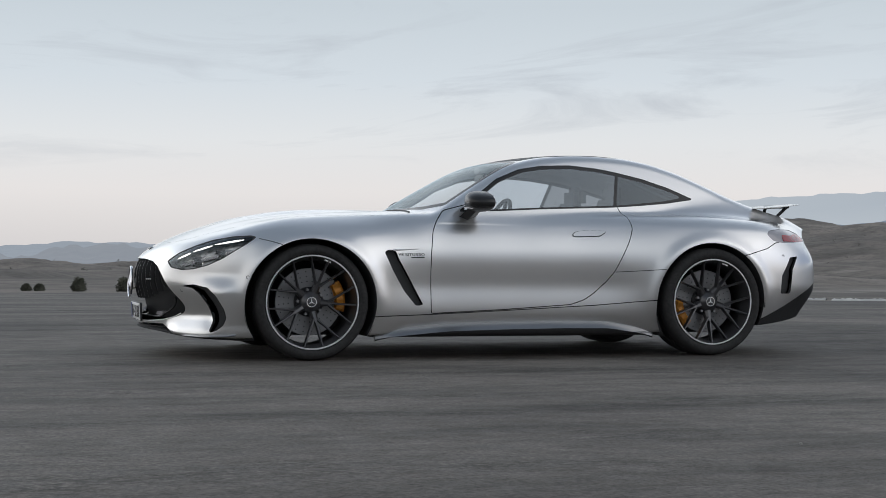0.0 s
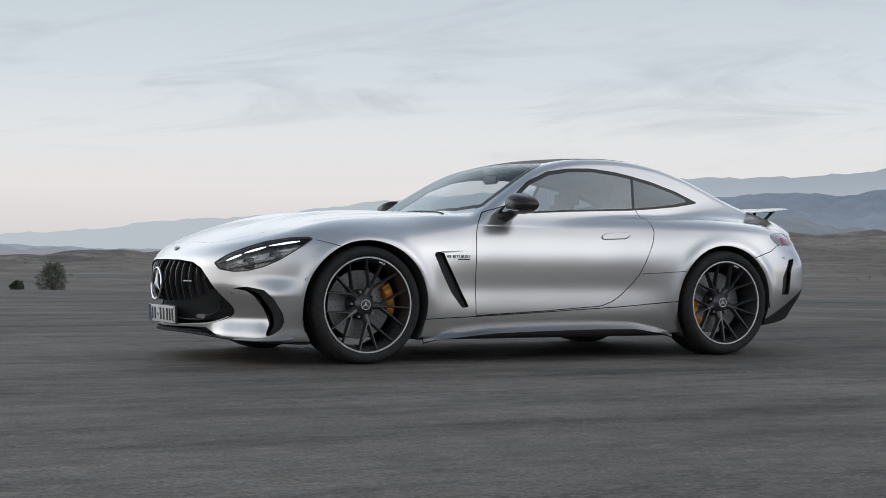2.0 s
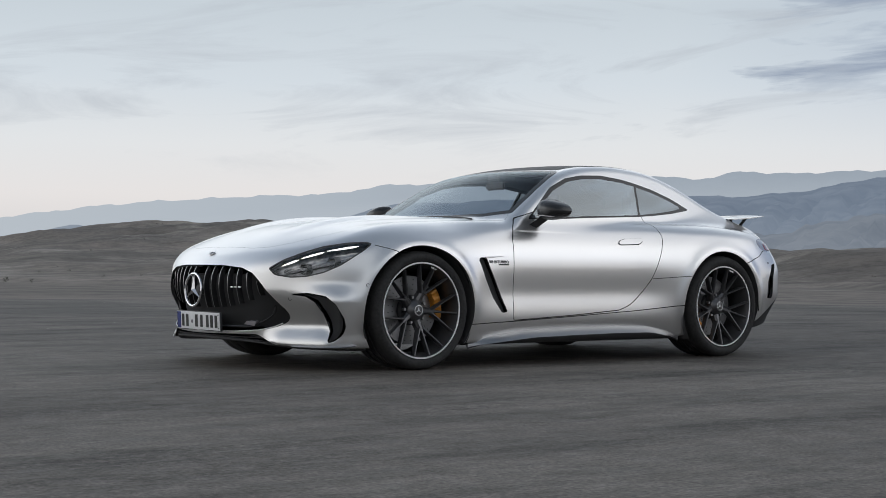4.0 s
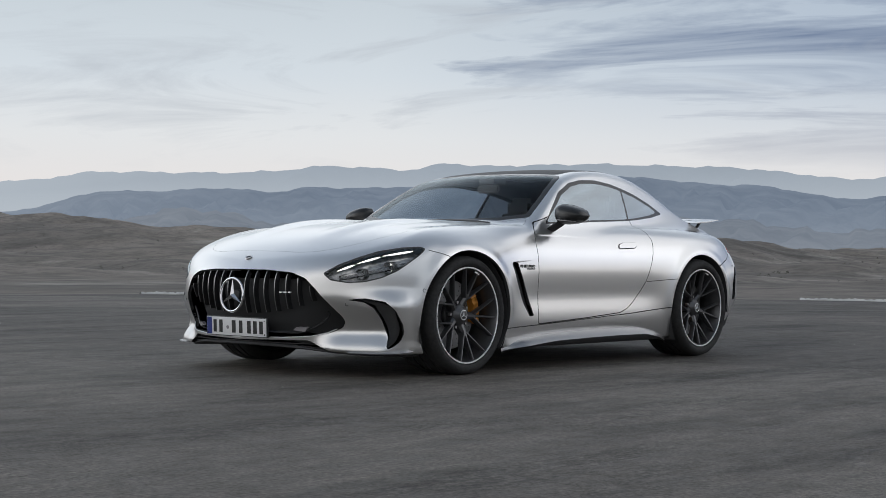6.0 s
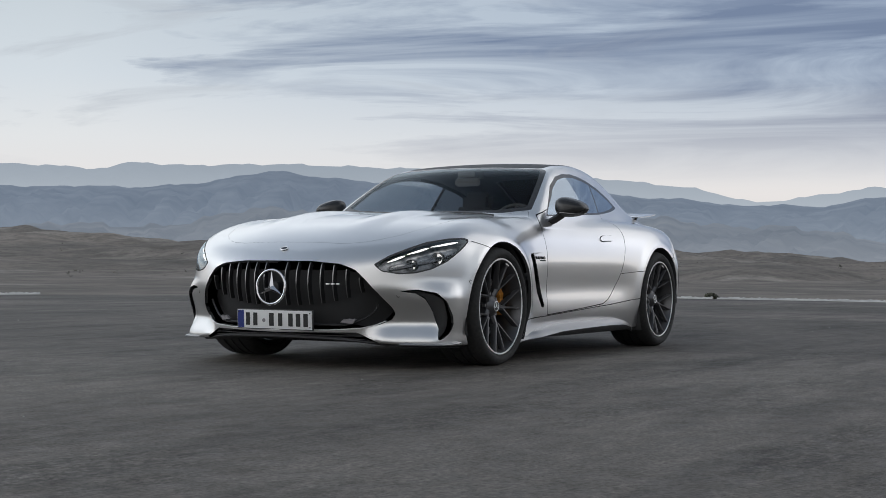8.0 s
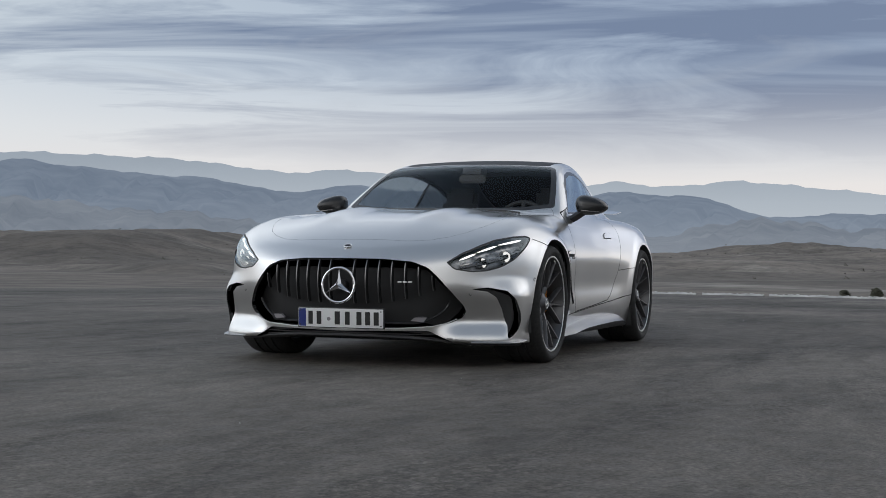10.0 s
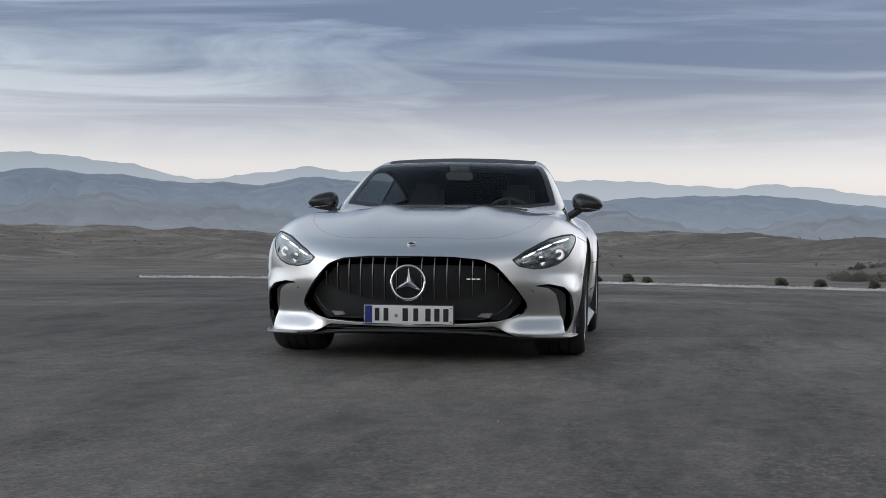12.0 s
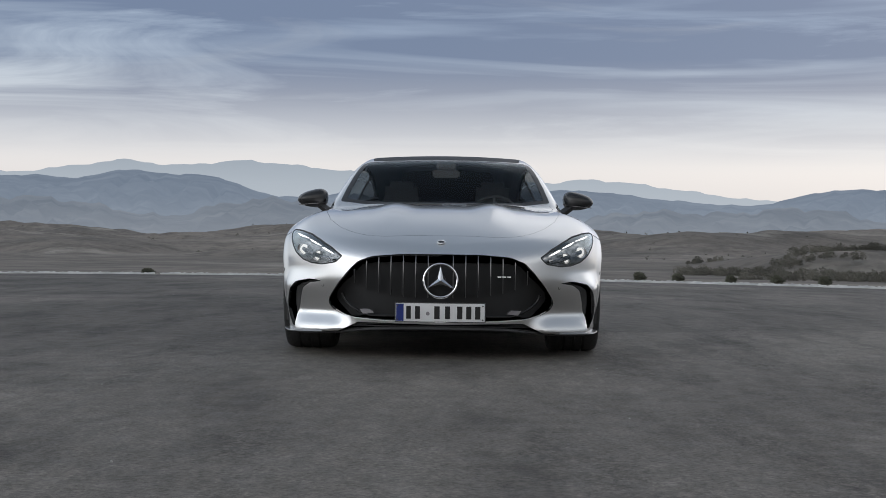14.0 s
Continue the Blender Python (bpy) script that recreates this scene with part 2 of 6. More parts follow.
# ---- mesh helpers ----
def part(name, bm, mat, parent=None, label="", smooth=True):
    me = bpy.data.meshes.new(name)
    bm.normal_update()
    bm.to_mesh(me)
    bm.free()
    for m in (mat if isinstance(mat, (list, tuple)) else [mat]):
        me.materials.append(m)
    if smooth:
        me.polygons.foreach_set("use_smooth", [True] * len(me.polygons))
        me.set_sharp_from_angle(angle=radians(38))
    ob = new(name, me)
    ob.parent = parent
    if label:
        tagged(ob, label)
    return ob


def empty(name, label, category, group=""):
    ob = new(name)
    ob.empty_display_size = 0.1
    return tagged(ob, label, category, group)


def curve(xs, vs, soft):
    """A smooth curve through about the given knots: straight pieces, blurred."""
    a, b = xs[0] - 1.0, xs[-1] + 1.0
    n = int((b - a) / 0.005) + 1
    g = np.linspace(a, b, n)
    v = np.interp(g, xs, vs, left=None, right=None)
    v = np.where(g < xs[0], vs[0] + (g - xs[0]) * (vs[1] - vs[0]) / (xs[1] - xs[0]), v)
    v = np.where(g > xs[-1], vs[-1] + (g - xs[-1]) * (vs[-1] - vs[-2]) / (xs[-1] - xs[-2]), v)
    k = np.exp(-0.5 * (np.arange(-3 * soft, 3 * soft + 0.005, 0.005) / soft) ** 2)
    k /= k.sum()
    pad = len(k)
    w = np.concatenate([v[0] - (v[1] - v[0]) * np.arange(pad, 0, -1), v, v[-1] + (v[-1] - v[-2]) * np.arange(1, pad + 1)])
    w = np.convolve(w, k, "same")[pad:-pad]
    return lambda x: np.interp(x, g, w)


def smax(a, b, r):
    h = np.clip(0.5 + 0.5 * (a - b) / r, 0, 1)
    return b + (a - b) * h + r * h * (1 - h)


def smin(a, b, r):
    return -smax(-a, -b, r)


def bell(x, c, w):
    return np.exp(-((x - c) / w) ** 2)


def step(x, a, b):
    t = np.clip((x - a) / (b - a), 0, 1)
    return t * t * (3 - 2 * t)


# ---- the car's outer skin as one smooth field, from which the panels are cut ----
HUB_F, HUB_R, HUB_Z = -1.345, 1.345, 0.355
PLAN = [(-2.345, 0.0), (-2.335, 0.15), (-2.305, 0.30), (-2.255, 0.45), (-2.19, 0.57), (-2.12, 0.68), (-2.03, 0.78), (-1.92, 0.865), (-1.78, 0.935),
        (-1.6, 0.982), (-1.35, 1.0), (-1.1, 0.992), (-0.85, 0.955), (-0.5, 0.932), (0.0, 0.925), (0.45, 0.93), (0.8, 0.95),
        (1.1, 0.978), (1.35, 0.992), (1.6, 0.98), (1.85, 0.930), (2.06, 0.858), (2.23, 0.74), (2.345, 0.56), (2.41, 0.35), (2.435, 0.0)]


def plan_field():
    """Signed distance to the plan outline, on a grid in x and |y|."""
    p = np.array(PLAN)
    d = np.concatenate([[0], np.cumsum(np.hypot(*np.diff(p, axis=0).T))])
    s = np.linspace(0, d[-1], 500)
    px, py = curve(d, p[:, 0], 0.07)(s), curve(d, p[:, 1], 0.07)(s)
    py[0] = py[-1] = 0
    gx, gy = np.linspace(-2.7, 2.7, 541), np.linspace(-0.1, 1.3, 141)
    X, Y = np.meshgrid(gx, gy, indexing="ij")
    best = np.full(X.shape, 9.0)
    sign = np.ones(X.shape)
    qx, qy = np.concatenate([px, px[::-1]]), np.concatenate([py, -py[::-1]])
    for i in range(len(qx) - 1):
        ax, ay, bx, by = qx[i], qy[i], qx[i + 1], qy[i + 1]
        ll = (bx - ax) ** 2 + (by - ay) ** 2
        if ll < 1e-12:
            continue
        t = np.clip(((X - ax) * (bx - ax) + (Y - ay) * (by - ay)) / ll, 0, 1)
        np.minimum(best, np.hypot(X - ax - t * (bx - ax), Y - ay - t * (by - ay)), out=best)
        if ay != by:
            cross = ((ay > Y) != (by > Y)) & (X < (bx - ax) * (Y - ay) / (by - ay) + ax)
            sign[cross] *= -1
    f = best * sign
    k = np.exp(-0.5 * (np.arange(-4, 5) / 1.6) ** 2)
    k /= k.sum()
    f = np.apply_along_axis(lambda r: np.convolve(np.pad(r, 4, "edge"), k, "valid"), 0, f)
    f = np.apply_along_axis(lambda r: np.convolve(np.pad(r, 4, "edge"), k, "valid"), 1, f)
    return gx, gy, f


PX, PY, PF = plan_field()


def plan(x, y):
    u = np.clip((x - PX[0]) / (PX[1] - PX[0]), 0, len(PX) - 1.001)
    v = np.clip((y - PY[0]) / (PY[1] - PY[0]), 0, len(PY) - 1.001)
    i, j = u.astype(int), v.astype(int)
    a, b = u - i, v - j
    return (PF[i, j] * (1 - a) * (1 - b) + PF[i + 1, j] * a * (1 - b) + PF[i, j + 1] * (1 - a) * b + PF[i + 1, j + 1] * a * b)


# heights along the middle
HOOD = curve([-2.36, -2.30, -2.24, -2.09, -1.91, -1.72, -1.54, -1.35, -1.16, -0.96, -0.6, 0.2, 0.9, 1.35, 1.8, 2.1, 2.4],
             [0.58, 0.625, 0.668, 0.752, 0.822, 0.868, 0.895, 0.913, 0.925, 0.933, 0.945, 0.95, 0.96, 0.955, 0.93, 0.90, 0.85], 0.07)
ROOF = curve([-0.9, -0.61, -0.487, -0.367, -0.164, -0.041, 0.124, 0.249, 0.459, 0.672, 0.888, 1.106, 1.327, 1.551, 1.777, 2.0, 2.19, 2.3, 2.4],
             [0.775, 0.955, 1.030, 1.099, 1.212, 1.266, 1.302, 1.323, 1.341, 1.344, 1.331, 1.301, 1.245, 1.167, 1.078, 0.990, 0.928, 0.895, 0.84], 0.045)
# how far the side lies inside the plan outline, by height: doors, front wing, rear wing
IN_DOOR = curve([0.10, 0.2, 0.28, 0.36, 0.45, 0.55, 0.63, 0.70, 0.786, 0.85, 0.92, 1.0], [0.085, 0.036, 0.014, 0.016, 0.025, 0.017, 0.014, 0.024, 0.050, 0.085, 0.132, 0.2], 0.03)
IN_FRONT = curve([0.10, 0.2, 0.3, 0.45, 0.6, 0.7, 0.76, 0.83, 0.9, 1.0], [0.05, 0.03, 0.014, 0.002, 0.008, 0.027, 0.052, 0.115, 0.23, 0.4], 0.03)
IN_REAR = curve([0.10, 0.2, 0.3, 0.45, 0.6, 0.7, 0.8, 0.88, 0.95, 1.0], [0.06, 0.04, 0.018, 0.003, 0.005, 0.020, 0.050, 0.10, 0.185, 0.27], 0.03)
GREEN_W = curve([-0.9, -0.5, 0.0, 0.4, 0.72, 1.0, 1.37, 1.8, 2.2, 2.4], [0.800, 0.803, 0.786, 0.758, 0.724, 0.684, 0.622, 0.538, 0.485, 0.46], 0.08)
BOTTOM = curve([-2.4, -2.27, -2.12, -1.8, -0.9, 0.9, 1.7, 2.0, 2.4], [0.195, 0.182, 0.148, 0.135, 0.15, 0.15, 0.19, 0.22, 0.27], 0.05)

CHEEK = curve([0.10, 0.165, 0.195, 0.256, 0.278, 0.33, 0.42, 0.46, 0.6], [-0.036, -0.034, -0.016, 0.038, 0.042, 0.034, 0.008, 0.0, 0.0], 0.014)


def field(x, y, z):
    Y = np.abs(y)
    # lower body
    wf, wr = step(-x, 0.55, 1.15), step(x, 0.55, 1.15)
    inset = IN_DOOR(z) * (1 - wf - wr) + IN_FRONT(z) * wf + IN_REAR(z) * wr
    for hx in (HUB_F, HUB_R):
        r = np.hypot(x - hx, (z - 0.345) * 1.0)
        inset = inset - 0.014 * bell(r, 0.415, 0.045) * step(z, 0.2, 0.4)
    # the nose and tail lean back towards the top, the nose also below
    nose, tail = step(-x, 1.7, 2.3), step(x, 1.7, 2.3)
    lean = nose * (0.035 * step(z, 0.45, 0.75) * (1 - step(Y, 0.3, 0.7)) + 0.02 * step(0.40 - z, 0.0, 0.2)) + tail * (0.10 * step(z, 0.6, 0.95) + 0.10 * step(0.45 - z, 0.0, 0.25))
    # scooped cheeks beside the grille and a lip that flares out below them
    e = (x + Y) * 0.7071
    corner = step(-x, 1.60, 1.75)
    cheek = corner * step(-e, 0.68, 0.80) * step(Y, 0.46, 0.66)
    inset = inset + cheek * CHEEK(z) - 0.006 * corner * (1 - step(-e, 0.68, 0.80)) * step(0.225 - z, 0.0, 0.06)
    # the corner beside the crescent intake stands full below the lamps
    inset = inset - 0.046 * step(-x, 1.70, 1.86) * bell(e, -0.74, 0.17) * step(0.53 - z, 0.0, 0.13)
    side = plan(x, Y * (1 - 0.022 * step(-x, 0.7, 1.25))) + inset + lean
    drop = (0.030 + 0.055 * step(-x, 1.4, 2.2)) * (Y / 0.75) ** 2.4
    dome = 0.023 * (1 - step(np.abs(Y - 0.31), 0.0, 0.16)) * step(x, -2.05, -1.4) * (1 - step(x, -1.35, -0.60))
    groove = 0.012 * bell(Y, 0.62, 0.09) * step(x, -1.9, -1.2)
    top = (z - (HOOD(x) - drop + dome - groove)) * 0.92
    lower = smax(top, side, 0.075)
    # cabin
    xs = x - 0.17 * Y * Y * (1 - step(x, -0.1, 0.6))
    crown = 0.024 * (Y / 0.6) ** 2 + 0.05 * step(x, 0.9, 1.9) * (Y / 0.6) ** 2
    slope = np.where(x < 0.3, 0.86, 1.0)
    cab_top = (z - (ROOF(xs) - crown)) * (0.87 + 0.11 * step(x, -0.3, 0.2) - 0.06 * step(x, 0.9, 1.5))
    lean_in = 0.38 * (z - 0.95) + 0.26 * np.maximum(z - 0.95, 0) ** 2
    cab_side = (Y - (GREEN_W(x) - lean_in)) * 0.86
    cabin = smax(cab_top, cab_side, 0.05)
    cabin = np.maximum(cabin, 0.86 - z)
    body = smin(lower, cabin, 0.025 + 0.14 * step(x, 0.9, 1.7))
    return smax(body, BOTTOM(x) - z, 0.014)


def net_of(fn, lo, hi, h):
    """Surface net of fn = 0 in a box: vertices, normals and triangles."""
    ax = [np.arange(a, b + h, h) for a, b in zip(lo, hi)]
    nx, ny, nz = map(len, ax)
    f = np.empty((nx, ny, nz))
    for i in range(nx):
        f[i] = fn(np.full((ny, nz), ax[0][i]), np.broadcast_to(ax[1][:, None], (ny, nz)), np.broadcast_to(ax[2][None], (ny, nz)))
    s = f < 0
    c = [s[i:nx - 1 + i, j:ny - 1 + j, k:nz - 1 + k] for i in (0, 1) for j in (0, 1) for k in (0, 1)]
    tot = sum(q.astype(np.int8) for q in c)
    cell = np.argwhere((tot > 0) & (tot < 8))
    ids = np.full((nx - 1, ny - 1, nz - 1), -1)
    ids[tuple(cell.T)] = np.arange(len(cell))
    corner = np.array([(i, j, k) for i in (0, 1) for j in (0, 1) for k in (0, 1)])
    fv = np.stack([f[tuple((cell + o).T)] for o in corner], 1)
    acc, cnt = np.zeros((len(cell), 3)), np.zeros(len(cell))
    for a in range(8):
        for b in range(a + 1, 8):
            if np.abs(corner[a] - corner[b]).sum() != 1:
                continue
            hit = (fv[:, a] < 0) != (fv[:, b] < 0)
            t = np.where(hit, fv[:, a] / np.where(hit, fv[:, a] - fv[:, b], 1), 0)
            p = corner[a] + t[:, None] * (corner[b] - corner[a])
            acc[hit] += p[hit]
            cnt[hit] += 1
    V = (cell + acc / cnt[:, None]) * h + np.array(lo)
    quads = []
    for axis in range(3):
        n = [nx, ny, nz]
        sl0, sl1 = [slice(1, m - 1) for m in n], [slice(1, m - 1) for m in n]
        sl0[axis], sl1[axis] = slice(0, n[axis] - 1), slice(1, n[axis])
        a, b = s[tuple(sl0)], s[tuple(sl1)]
        e = np.argwhere(a != b)
        fl = a[tuple(e.T)]
        base = e + np.array([0 if i == axis else 1 for i in range(3)])
        u, v = [np.eye(3, dtype=int)[i] for i in range(3) if i != axis]
        q = np.stack([ids[tuple((base - o).T)] for o in (u + v, v, 0 * u, u)], 1)
        flip = fl if axis != 1 else ~fl
        q[~flip] = q[~flip][:, ::-1]
        quads.append(q)
    Q = np.concatenate(quads)

    def grad(p):
        e = 0.003
        return np.stack([fn(*(p + np.eye(3)[i] * e).T) - fn(*(p - np.eye(3)[i] * e).T) for i in range(3)], 1) / (2 * e)
    for _ in range(3):
        g = grad(V)
        V = V - np.clip(fn(*V.T) / np.maximum((g * g).sum(1), 0.2), -0.01, 0.01)[:, None] * g
    N = grad(V)
    N /= np.maximum(np.linalg.norm(N, axis=1), 1e-9)[:, None]
    T = np.concatenate([Q[:, [0, 1, 2]], Q[:, [0, 2, 3]]])
    return V, N, T


def split(m, vals):
    """Cuts a triangle mesh along vals = 0: the part below 0 and the part above."""
    V, N, T = m
    ins = vals < 0
    cnt = ins[T].sum(1)
    keep_in, keep_out = [T[cnt == 3]], [T[cnt == 0]]
    nv = len(V)
    newv, newn, start = [], [], nv
    mixed = T[(cnt == 1) | (cnt == 2)]
    if len(mixed):
        mi = ins[mixed]
        odd_in = mi.sum(1) == 1
        odd = np.where(odd_in, mi.argmax(1), (~mi).argmax(1))
        r = np.arange(len(mixed))
        a, b, c = mixed[r, odd], mixed[r, (odd + 1) % 3], mixed[r, (odd + 2) % 3]
        e = np.concatenate([np.stack([a, b], 1), np.stack([a, c], 1)])
        es = np.sort(e, 1)
        key, inv = np.unique(es, axis=0, return_inverse=True)
        inv = inv.reshape(-1)
        p, q = key.T
        t = (vals[p] / (vals[p] - vals[q]))[:, None]
        newv = V[p] * (1 - t) + V[q] * t
        nn = N[p] * (1 - t) + N[q] * t
        newn = nn / np.linalg.norm(nn, axis=1)[:, None]
        ab, ac = nv + inv[:len(a)], nv + inv[len(a):]
        one = np.stack([a, ab, ac], 1)
        two = np.concatenate([np.stack([ab, b, c], 1), np.stack([ab, c, ac], 1)])
        o2 = np.concatenate([odd_in, odd_in])
        keep_in += [one[odd_in], two[~o2]]
        keep_out += [one[~odd_in], two[o2]]
        V, N = np.concatenate([V, newv]), np.concatenate([N, newn])
    res = []
    for k in (keep_in, keep_out):
        t = np.concatenate(k)
        used, inv = np.unique(t, return_inverse=True)
        res.append((V[used], N[used], inv.reshape(t.shape)))
    return res


def shell(name, m, mat, parent, depth=0.02, label="", inner=None):
    """A panel from a cut mesh, with its edges turned in; inner: a second material for a lining behind it."""
    V, N, T = m
    mats = [mat]
    verts, norms, faces, idx = [V], [N], [T], [np.zeros(len(T), int)]
    n = len(V)
    if depth:
        e = np.concatenate([T[:, [0, 1]], T[:, [1, 2]], T[:, [2, 0]]])
        key, inv, c = np.unique(np.sort(e, 1), axis=0, return_inverse=True, return_counts=True)
        b = e[c[inv.reshape(-1)] == 1]
        p, q = V[b[:, 0]], V[b[:, 1]]
        pn, qn = N[b[:, 0]], N[b[:, 1]]
        fn = np.cross(q - p, pn)
        fn /= np.maximum(np.linalg.norm(fn, axis=1), 1e-9)[:, None]
        k = len(b)
        verts += [p, q, q - qn * depth, p - pn * depth]
        norms += [fn] * 4
        r = np.arange(k) + n
        faces += [np.stack([r + k, r, r + 3 * k], 1), np.stack([r + k, r + 3 * k, r + 2 * k], 1)]
        idx += [np.full(2 * k, 1 if inner else 0)]
        n += 4 * k
    if inner:
        mats.append(inner)
        verts.append(V - N * max(depth, 0.012))
        norms.append(-N)
        faces.append(T[:, ::-1] + n)
        idx.append(np.ones(len(T), int))
    verts, norms, faces, idx = map(np.concatenate, (verts, norms, faces, idx))
    me = bpy.data.meshes.new(name)
    me.vertices.add(len(verts)), me.loops.add(faces.size), me.polygons.add(len(faces))
    me.vertices.foreach_set("co", verts.ravel())
    me.loops.foreach_set("vertex_index", faces.ravel())
    me.polygons.foreach_set("loop_start", np.arange(0, faces.size, 3))
    me.polygons.foreach_set("loop_total", np.full(len(faces), 3))
    me.polygons.foreach_set("material_index", idx)
    me.polygons.foreach_set("use_smooth", np.ones(len(faces), bool))
    me.update(calc_edges=True)
    for mm in mats:
        me.materials.append(mm)
    me.normals_split_custom_set_from_vertices(norms)
    ob = new(name, me)
    ob.parent = parent
    if label:
        tagged(ob, label)
    return ob


def grid_mesh(name, P, mat, wrap=False):
    """A mesh from a grid of points."""
    n, m = P.shape[:2]
    i = np.arange(n * m).reshape(n, m)
    if wrap:
        i = np.concatenate([i, i[:, :1]], 1)
    f = np.stack([i[:-1, :-1], i[1:, :-1], i[1:, 1:], i[:-1, 1:]], -1).reshape(-1, 4)
    me = bpy.data.meshes.new(name)
    me.from_pydata(P.reshape(-1, 3).tolist(), [], f.tolist())
    me.polygons.foreach_set("use_smooth", [True] * len(f))
    me.materials.append(mat)
    return new(name, me)


def outline(pts, soft=0.0, n=400):
    """A closed outline as a signed distance in the plane, its corners rounded by soft."""
    p = np.array(list(pts) + [pts[0]], float)
    d = np.concatenate([[0], np.cumsum(np.hypot(*np.diff(p, axis=0).T))])
    s = np.linspace(0, d[-1], n, endpoint=False)
    q = np.stack([np.interp(s, d, p[:, i]) for i in (0, 1)], 1)
    if soft:
        w = soft / (d[-1] / n)
        k = np.exp(-0.5 * (np.arange(-int(3 * w) - 1, int(3 * w) + 2) / w) ** 2)
        k /= k.sum()
        h = len(k) // 2
        q = np.stack([np.convolve(np.concatenate([q[-h:, i], q[:, i], q[:h, i]]), k, "valid") for i in (0, 1)], 1)
    r = np.roll(q, -1, 0)

    def f(u, v):
        out = np.full(u.shape, 9.0)
        near = (u > q[:, 0].min() - 0.1) & (u < q[:, 0].max() + 0.1) & (v > q[:, 1].min() - 0.1) & (v < q[:, 1].max() + 0.1)
        uu, vv = u[near], v[near]
        best, sg = np.full(uu.shape, 9.0), np.ones(uu.shape)
        for (ax, ay), (bx, by) in zip(q, r):
            ll = (bx - ax) ** 2 + (by - ay) ** 2 + 1e-15
            t = np.clip(((uu - ax) * (bx - ax) + (vv - ay) * (by - ay)) / ll, 0, 1)
            np.minimum(best, (uu - ax - t * (bx - ax)) ** 2 + (vv - ay - t * (by - ay)) ** 2, out=best)
            if ay != by:
                sg[((ay > vv) != (by > vv)) & (uu < (bx - ax) * (vv - ay) / (by - ay) + ax)] *= -1
        out[near] = np.sqrt(best) * sg
        return out
    f.points = q
    return f


car = empty("sports_coupe", "silver two-door sports coupe with black wheels parked on asphalt", "car")
SKIN = net_of(field, (-2.42, -1.07, 0.08), (2.53, 1.07, 1.42), 0.015)
rest = SKIN
# wheel arches
V = rest[0]
arch = np.minimum(np.hypot((V[:, 0] - HUB_F + 0.007) / 1.025, V[:, 2] - 0.345), np.hypot((V[:, 0] - HUB_R + 0.01) / 0.99, V[:, 2] - 0.345)) - 0.397
arch = np.maximum(arch, 0.55 - np.abs(V[:, 1]))
_, rest = split(rest, arch)


def cut(m, fn):
    x, y, z = m[0].T
    return split(m, fn(x, np.abs(y), z))


def grown(m, d):
    """A cut piece moved along its normals."""
    return m[0] + m[1] * d, m[1], m[2]


def sides(m):
    """The halves of a symmetric piece: y below 0, y above 0."""
    return split(m, m[0][:, 1])


def mirrored(pts):
    return list(pts) + [(a, -b) for a, b in reversed(pts) if b != 0]


GAP = 0.0055
# windscreen with its dark border
ws = outline(mirrored([(-0.66, 0.0), (-0.63, 0.3), (-0.55, 0.55), (-0.444, 0.735), (-0.272, 0.698), (-0.082, 0.650), (0.06, 0.606), (0.11, 0.560), (0.065, 0.3), (0.035, 0.0)]), 0.012)
piece, rest = cut(rest, lambda x, y, z: np.maximum(ws(x, y), 0.90 - z))
pane, border = cut(piece, lambda x, y, z: ws(x, y) + 0.038)
windscreen = shell("windscreen", pane, GLASS, car, 0.0, "clear raked windscreen")
shell("windscreen_border", border, BLACK, windscreen, 0.006)

# side windows: trim round the opening, door glass, pillar, quarter glass
dlo = outline([(-0.375, 0.925), (-0.23, 1.039), (-0.088, 1.145), (0.085, 1.215), (0.252, 1.243), (0.458, 1.252), (0.661, 1.236), (0.795, 1.215), (0.987, 1.177),
               (1.192, 1.119), (1.39, 1.042), (1.157, 1.008), (0.93, 0.987), (0.724, 0.972), (0.175, 0.949), (-0.103, 0.933)], 0.010)
piece, rest = cut(rest, lambda x, y, z: np.maximum(dlo(x, z), 0.42 - y))
pane, trim = cut(piece, lambda x, y, z: np.maximum(dlo(x, z) + 0.012 + 0.014 * step(z, 0.97, 1.08), -9.0))
pillar, pane = cut(pane, lambda x, y, z: np.abs(x - 0.745 - (z - 0.97) * 0.26) - 0.012)
front, quarter = cut(pane, lambda x, y, z: x - 0.745 - (z - 0.97) * 0.26)
for s, tr, pi, fr, qu in zip("ab", sides(trim), sides(pillar), sides(front), sides(quarter)):
    w = shell("side_window", fr, TINT, car, 0.0, "grey tinted frameless door glass")
    shell("window_trim", tr, BLACK, w, 0.01)
    shell("window_pillar", pi, BLACK, w, 0.01)
    shell("quarter_window", qu, QUARTER, car, 0.0, "small dark tinted rear quarter glass")

# roof panel and rear screen
rp = outline(mirrored([(0.045, 0.0), (0.075, 0.3), (0.125, 0.535), (0.4, 0.552), (0.8, 0.510), (1.02, 0.42), (1.06, 0.0)]), 0.02)
piece, rest = cut(rest, lambda x, y, z: np.maximum(rp(x, y), 1.1 - z))
piece, _ = cut(piece, lambda x, y, z: rp(x, y) + GAP)
shell("roof_panel", piece, ROOF_BLACK, car, 0.012, "gloss black roof panel", DARK)
rw = outline(mirrored([(1.16, 0.0), (1.18, 0.36), (1.55, 0.40), (1.95, 0.36), (1.98, 0.0)]), 0.03)
piece, rest = cut(rest, lambda x, y, z: np.maximum(rw(x, y), 0.94 - z))
shell("rear_window", piece, BLACK, car, 0.0, "dark sloping rear window")

